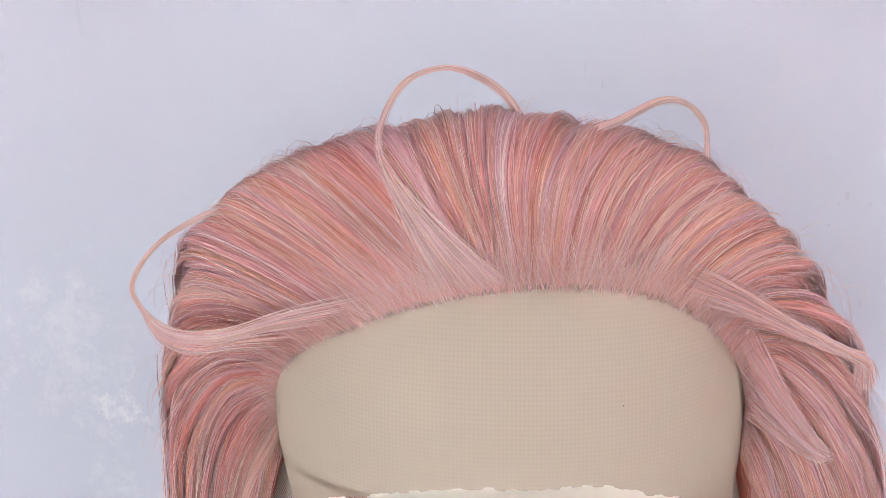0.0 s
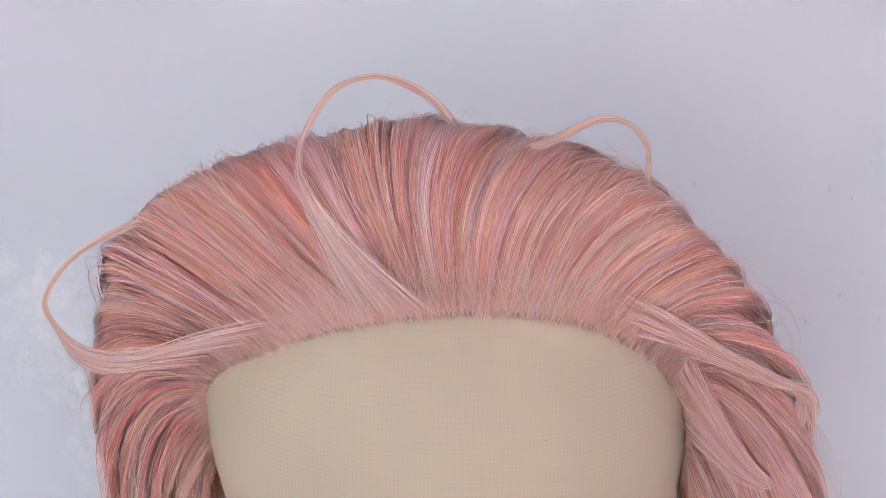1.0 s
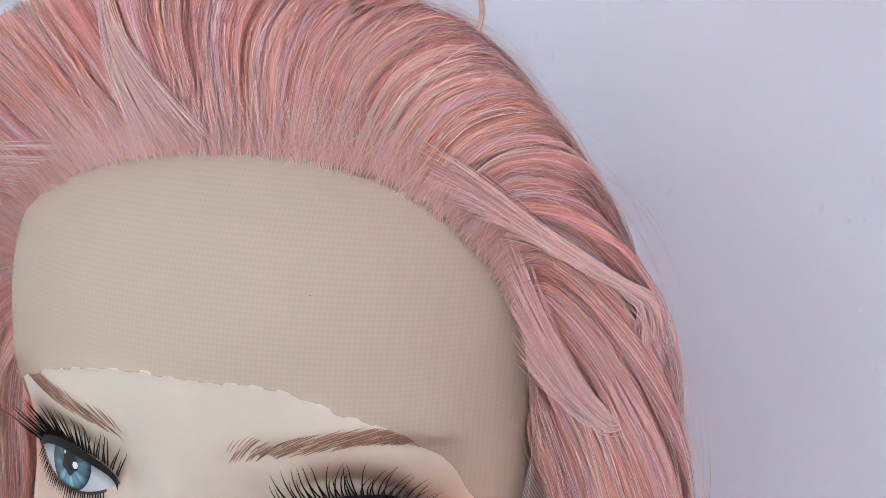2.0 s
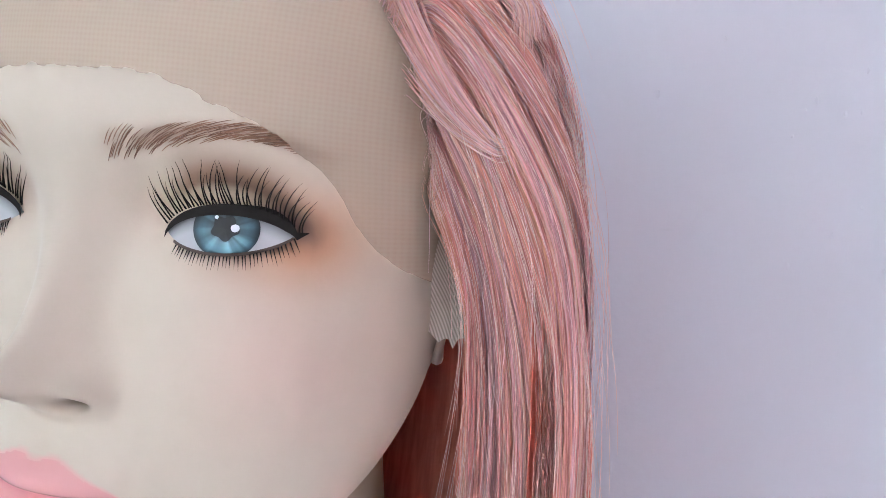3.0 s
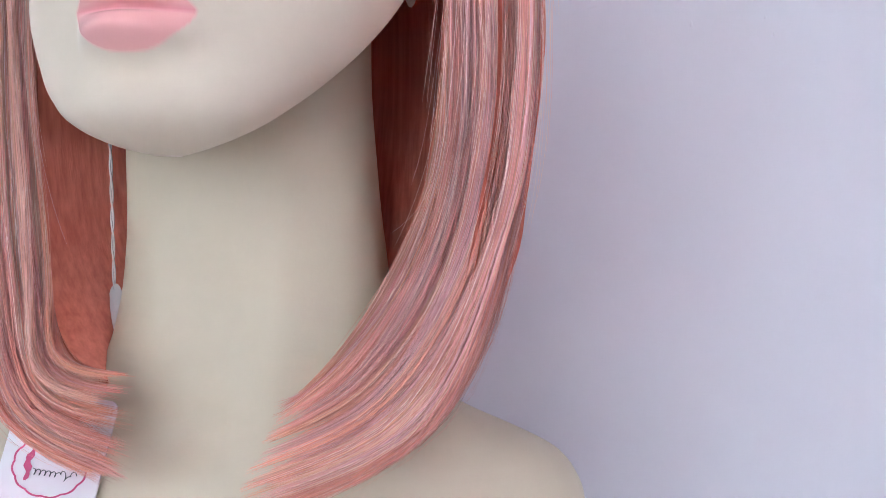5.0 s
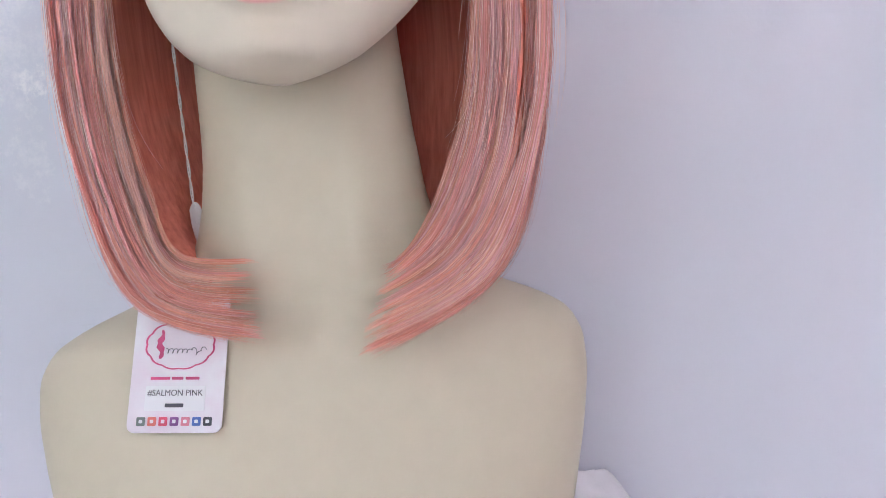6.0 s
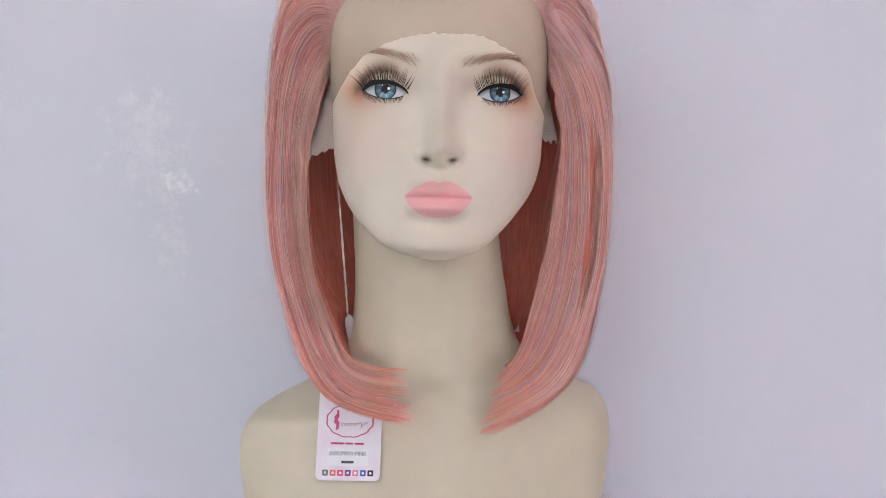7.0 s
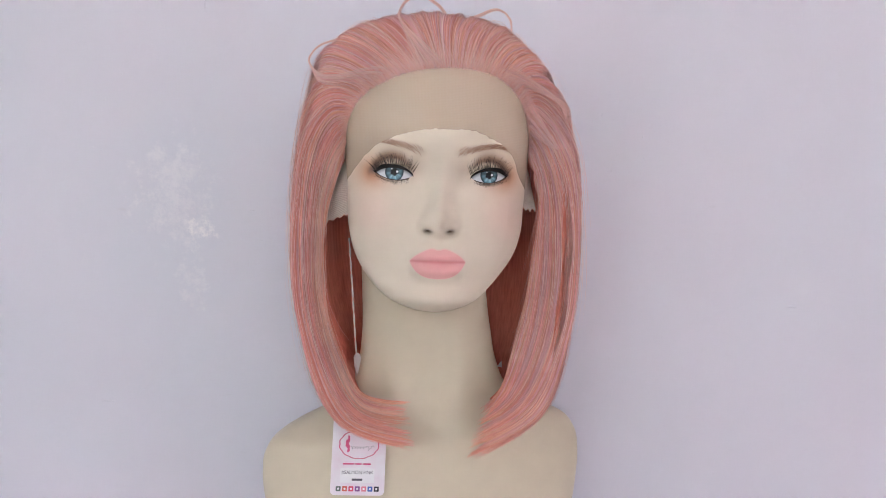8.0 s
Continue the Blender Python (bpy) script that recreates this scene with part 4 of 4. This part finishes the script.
# ---- small things on and beside the bust ----
def torso_front(x, z):
    one = np.array([z])
    w, f, e = (float(lerp(one, ZK, k)[0]) for k in (WK, FK, EK))
    s = min(abs(x + 0.0075) / w, 0.99)
    return f * (1 - s ** e) ** (1 / e) + 0.13 * (x + 0.0075) * min(1.0, max(0.0, (0.215 - z) / 0.035))


def rounded_card(w, h, r, thick):
    bm = bmesh.new()
    pts = []
    for cx, cy, a0 in ((w / 2 - r, h / 2 - r, 0), (-w / 2 + r, h / 2 - r, 90), (-w / 2 + r, -h / 2 + r, 180), (w / 2 - r, -h / 2 + r, 270)):
        for q in range(6):
            a = radians(a0 + 18 * q)
            pts.append(bm.verts.new((cx + r * math.cos(a), cy + r * math.sin(a), 0)))
    face = bm.faces.new(pts)
    ext = bmesh.ops.extrude_face_region(bm, geom=[face])
    bmesh.ops.translate(bm, verts=[g for g in ext["geom"] if isinstance(g, bmesh.types.BMVert)], vec=(0, 0, thick))
    bmesh.ops.recalc_face_normals(bm, faces=bm.faces[:])
    return bm


TAG_W, TAG_H = 0.0410, 0.062
bottom = Vector((-0.0610, torso_front(-0.0610, 0.146) - 0.004, 0.146))
top = Vector((-0.0580, torso_front(-0.0580, 0.196) - 0.007, 0.203))
upv = (top - bottom).normalized()
across = Vector((1, 0.05, -0.02)) - upv * upv.x
across.normalize()
facing = across.cross(upv)
TAG_M = Matrix((across, upv, facing)).transposed().to_4x4()
TAG_M.translation = bottom + upv * TAG_H / 2
hang_tag = new("hang_tag")
hang_tag.matrix_world = TAG_M
tagged(hang_tag, "white rounded product tag with a magenta emblem on the chest", "tag")
part("card", rounded_card(TAG_W, TAG_H, 0.0035, 0.0006), MAT_CARD, hang_tag)


def flat(name, w, h, x, y, mat, lift=0.0008, r=0.0006, label=""):
    bm = rounded_card(w, h, min(r, w / 3, h / 3), 0.0002)
    bmesh.ops.translate(bm, verts=bm.verts, vec=(x, y, lift))
    return part(name, bm, mat, hang_tag, label)


sticker = flat("sticker", 0.026, 0.0105, -0.0005, -0.0165, MAT_LABEL, 0.0007, label="white sticker with the shade name")


def ink_ring(name, w, h, y0, bumps, radius, mat):
    bm = bmesh.new()
    n = 96
    rings = []
    for i in range(n):
        a = 2 * math.pi * i / n
        k_ = 1 + 0.045 * abs(math.sin(a * bumps / 2))
        for rr in (1.0, 1.0 - radius / w * 2.4):
            rings.append(bm.verts.new((w / 2 * k_ * rr * math.cos(a), y0 + h / 2 * k_ * rr * math.sin(a), 0.00095)))
    for i in range(n):
        a_, b_ = 2 * i, 2 * ((i + 1) % n)
        bm.faces.new((rings[a_], rings[b_], rings[b_ + 1], rings[a_ + 1]))
    return part(name, bm, mat, hang_tag)


ink_ring("emblem_border", 0.030, 0.021, 0.0065, 12, 0.0007, MAT_MAGENTA)
# emblem: a wavy upright plume and an illegible script line
bm = bmesh.new()
n = 14
left_, right_ = [], []
for i in range(n):
    t = i / (n - 1)
    y = 0.0005 + 0.0125 * t
    c = -0.0085 + 0.0006 * math.sin(t * 9)
    w = 0.0014 * math.sin(math.pi * (0.12 + 0.8 * t)) * (1 + 0.35 * math.sin(t * 21))
    left_.append(bm.verts.new((c - w, y, 0.00095)))
    right_.append(bm.verts.new((c + w, y, 0.00095)))
for i in range(n - 1):
    bm.faces.new((left_[i], right_[i], right_[i + 1], left_[i + 1]))
part("emblem_plume", bm, MAT_MAGENTA, hang_tag)
sh = Shell()
t = np.linspace(0, 1, 90)
tube(sh, np.c_[-0.0062 + 0.0172 * t + 0.0006 * np.sin(t * 52), 0.0038 + 0.0011 * np.sin(t * 52 + 1.2) * (1 - 0.4 * t) + 0.0012 * (t > 0.62) * np.sin((t - 0.62) * 24), np.full(90, 0.00095)], np.full(90, 0.00016), (1, 1, 1), 0, 4)
mesh_np("script_line", np.concatenate(sh.v), sh.f, [MAT_INK], hang_tag)
for wx, xx in ((0.0085, -0.0075), (0.0050, 0.0000), (0.0060, 0.0065)):
    flat("print_bar", wx, 0.0012, xx, -0.0080, MAT_MAGENTA, 0.00085, 0.0004)
flat("name_bar", 0.0080, 0.0016, -0.0005, -0.0195, MAT_INK, 0.00105, 0.0003).parent = sticker

font = bpy.data.curves.new("shade_name", "FONT")
font.body, font.size, font.align_x, font.align_y = "#SALMON PINK", 0.0037, "CENTER", "CENTER"
font.extrude = 0.00005
holder = new("shade_name", font)
me = bpy.data.meshes.new_from_object(holder)
bpy.data.objects.remove(holder)
me.materials.append(MAT_INK)
shade_name = new("shade_name", me)
shade_name.parent = sticker
shade_name.location = (-0.0005, -0.0143, 0.0011)
shade_name.scale = (0.92, 1, 1)

ICONS = ((0.10, 0.13, 0.12), (0.62, 0.13, 0.10), (0.62, 0.05, 0.12), (0.16, 0.03, 0.20), (0.70, 0.22, 0.30), (0.05, 0.12, 0.42), (0.015, 0.015, 0.03))
for i, tone in enumerate(ICONS):
    m_ = material("icon_ink", tone, 0.45)[0]
    icon = flat("icon", 0.0037, 0.0037, -0.0144 + 0.0048 * i, -0.0262, m_, 0.00085, 0.0005)
    flat("icon_mark", 0.0015, 0.0015, -0.0144 + 0.0048 * i, -0.0262, MAT_LABEL, 0.0011, 0.0004).parent = icon


# clear nylon cord inside the wig, with a flat drop-shaped end
cord = new("nylon_cord")
cord.location = (-0.064, -0.007, 0.236)
tagged(cord, "clear nylon thread hanging inside the wig", "cord")
sh = Shell()
t = np.linspace(0, 1, 60)
for dx in (-0.0004, 0.0004):
    pts = np.c_[-0.0655 + 0.0035 * t + dx * np.cos(t * 30), -0.007 + dx * np.sin(t * 30), 0.338 - 0.104 * t]
    tube(sh, pts - np.array(cord.location), np.full(60, 0.00045), (1, 1, 1), 0, 5)
mesh_np("thread", np.concatenate(sh.v), sh.f, [MAT_NYLON], cord)
bm = bmesh.new()
bmesh.ops.create_uvsphere(bm, u_segments=20, v_segments=14, radius=1)
for v_ in bm.verts:
    z_ = v_.co.z
    taper = 0.5 + 0.5 * z_ if z_ < 0.6 else 1.0
    v_.co = Vector((v_.co.x * 0.0040 * (0.35 + 0.65 * taper), v_.co.y * 0.0007, z_ * 0.0105 - 0.006))
bmesh.ops.translate(bm, verts=bm.verts, vec=(0.0025, 0, 0.004))
part("flat_end", bm, MAT_NYLON, cord, "flat clear drop-shaped end")

# white care label at the nape, seen between neck and hair
bm = bmesh.new()
rows_ = [[bm.verts.new((0.0035 * (i / 5), 0.001 * math.sin(i * 0.9 + j), 0.005 * (j / 4) * (0.3 + 0.7 * i / 5))) for i in range(6)] for j in range(5)]
for j in range(4):
    for i in range(5):
        bm.faces.new((rows_[j][i], rows_[j][i + 1], rows_[j + 1][i + 1], rows_[j + 1][i]))
ext = bmesh.ops.extrude_face_region(bm, geom=bm.faces[:])
bmesh.ops.translate(bm, verts=[g for g in ext["geom"] if isinstance(g, bmesh.types.BMVert)], vec=(0, 0.0005, 0))
bmesh.ops.translate(bm, verts=bm.verts, vec=Vector((0.0545, 0.010, 0.225)) - Vector(WIG0))
part("care_label", bm, MAT_LABEL, wig, "small white sewn-in label")

# bundled white cloth on the table beside the bust
bm = bmesh.new()
bmesh.ops.create_icosphere(bm, subdivisions=5, radius=1)
for v_ in bm.verts:
    p = v_.co.copy()
    fold = 0.12 * noise.noise(p * 2.1) + 0.06 * noise.noise(p * 5.3 + Vector((3, 1, 7)))
    v_.co = Vector((p.x * (0.045 + 0.012 * fold), p.y * 0.035 * (1 + fold), max(-0.98, p.z) * 0.060 * (1 + 0.8 * fold)))
cloth = part("folded_cloth", bm, MAT_CLOTH, None)
low = min(v_.co.z for v_ in cloth.data.vertices)
for poly in cloth.data.polygons:
    poly.use_smooth = True
cloth.location = (0.118, 0.075, TABLE_Z - low)
tagged(cloth, "bundled white cloth lying beside the bust", "cloth")

# hardened paint runs and nibs on the wall, and scratches built as thin ridges
rng = np.random.default_rng(41)
sh = Shell()
MARKS = ((0.112, 0.446, 0.0011, 2.0), (-0.2077, 0.556, 0.0011, 13.0), (0.048, 0.513, 0.0007, 5.0), (0.138, 0.469, 0.0009, 2.0), (0.056, 0.505, 0.0006, 6.0),
         (-0.172, 0.354, 0.0045, 0.16), (-0.164, 0.324, 0.0025, 0.25), (-0.322, 0.1665, 0.0110, 0.07), (0.374, 0.245, 0.0080, 0.10))
for i in range(40):
    x, z = (0.165 + 0.06 * rng.random(), 0.36 + 0.11 * rng.random()) if i < 24 else (-0.36 + 0.20 * rng.random(), 0.20 + 0.30 * rng.random())
    r, tall = 0.0004 + 0.0006 * rng.random(), 1.0 + 2.2 * rng.random()
    if i < len(MARKS):
        x, z, r, tall = MARKS[i]
    q = np.linspace(0, 2 * math.pi, 10, endpoint=False)
    ring = [np.c_[x + r * s * np.cos(q), np.full(10, WALL_Y - d * min(1.0, r / 0.0012)), z + r * tall * s * np.sin(q)] for s, d in ((1.0, -0.0002), (0.75, 0.00025), (0.3, 0.0004))]
    sh.add(np.concatenate(ring), grid_faces(3, 10, True), (1, 1, 1), 0)
nibs = mesh_np("wall_marks", np.concatenate(sh.v), sh.f, [MAT_WALL], bpy.data.objects["wall_north"])
tagged(nibs, "hardened drips of wall paint and short scratches built as ridges", kind="stuff")
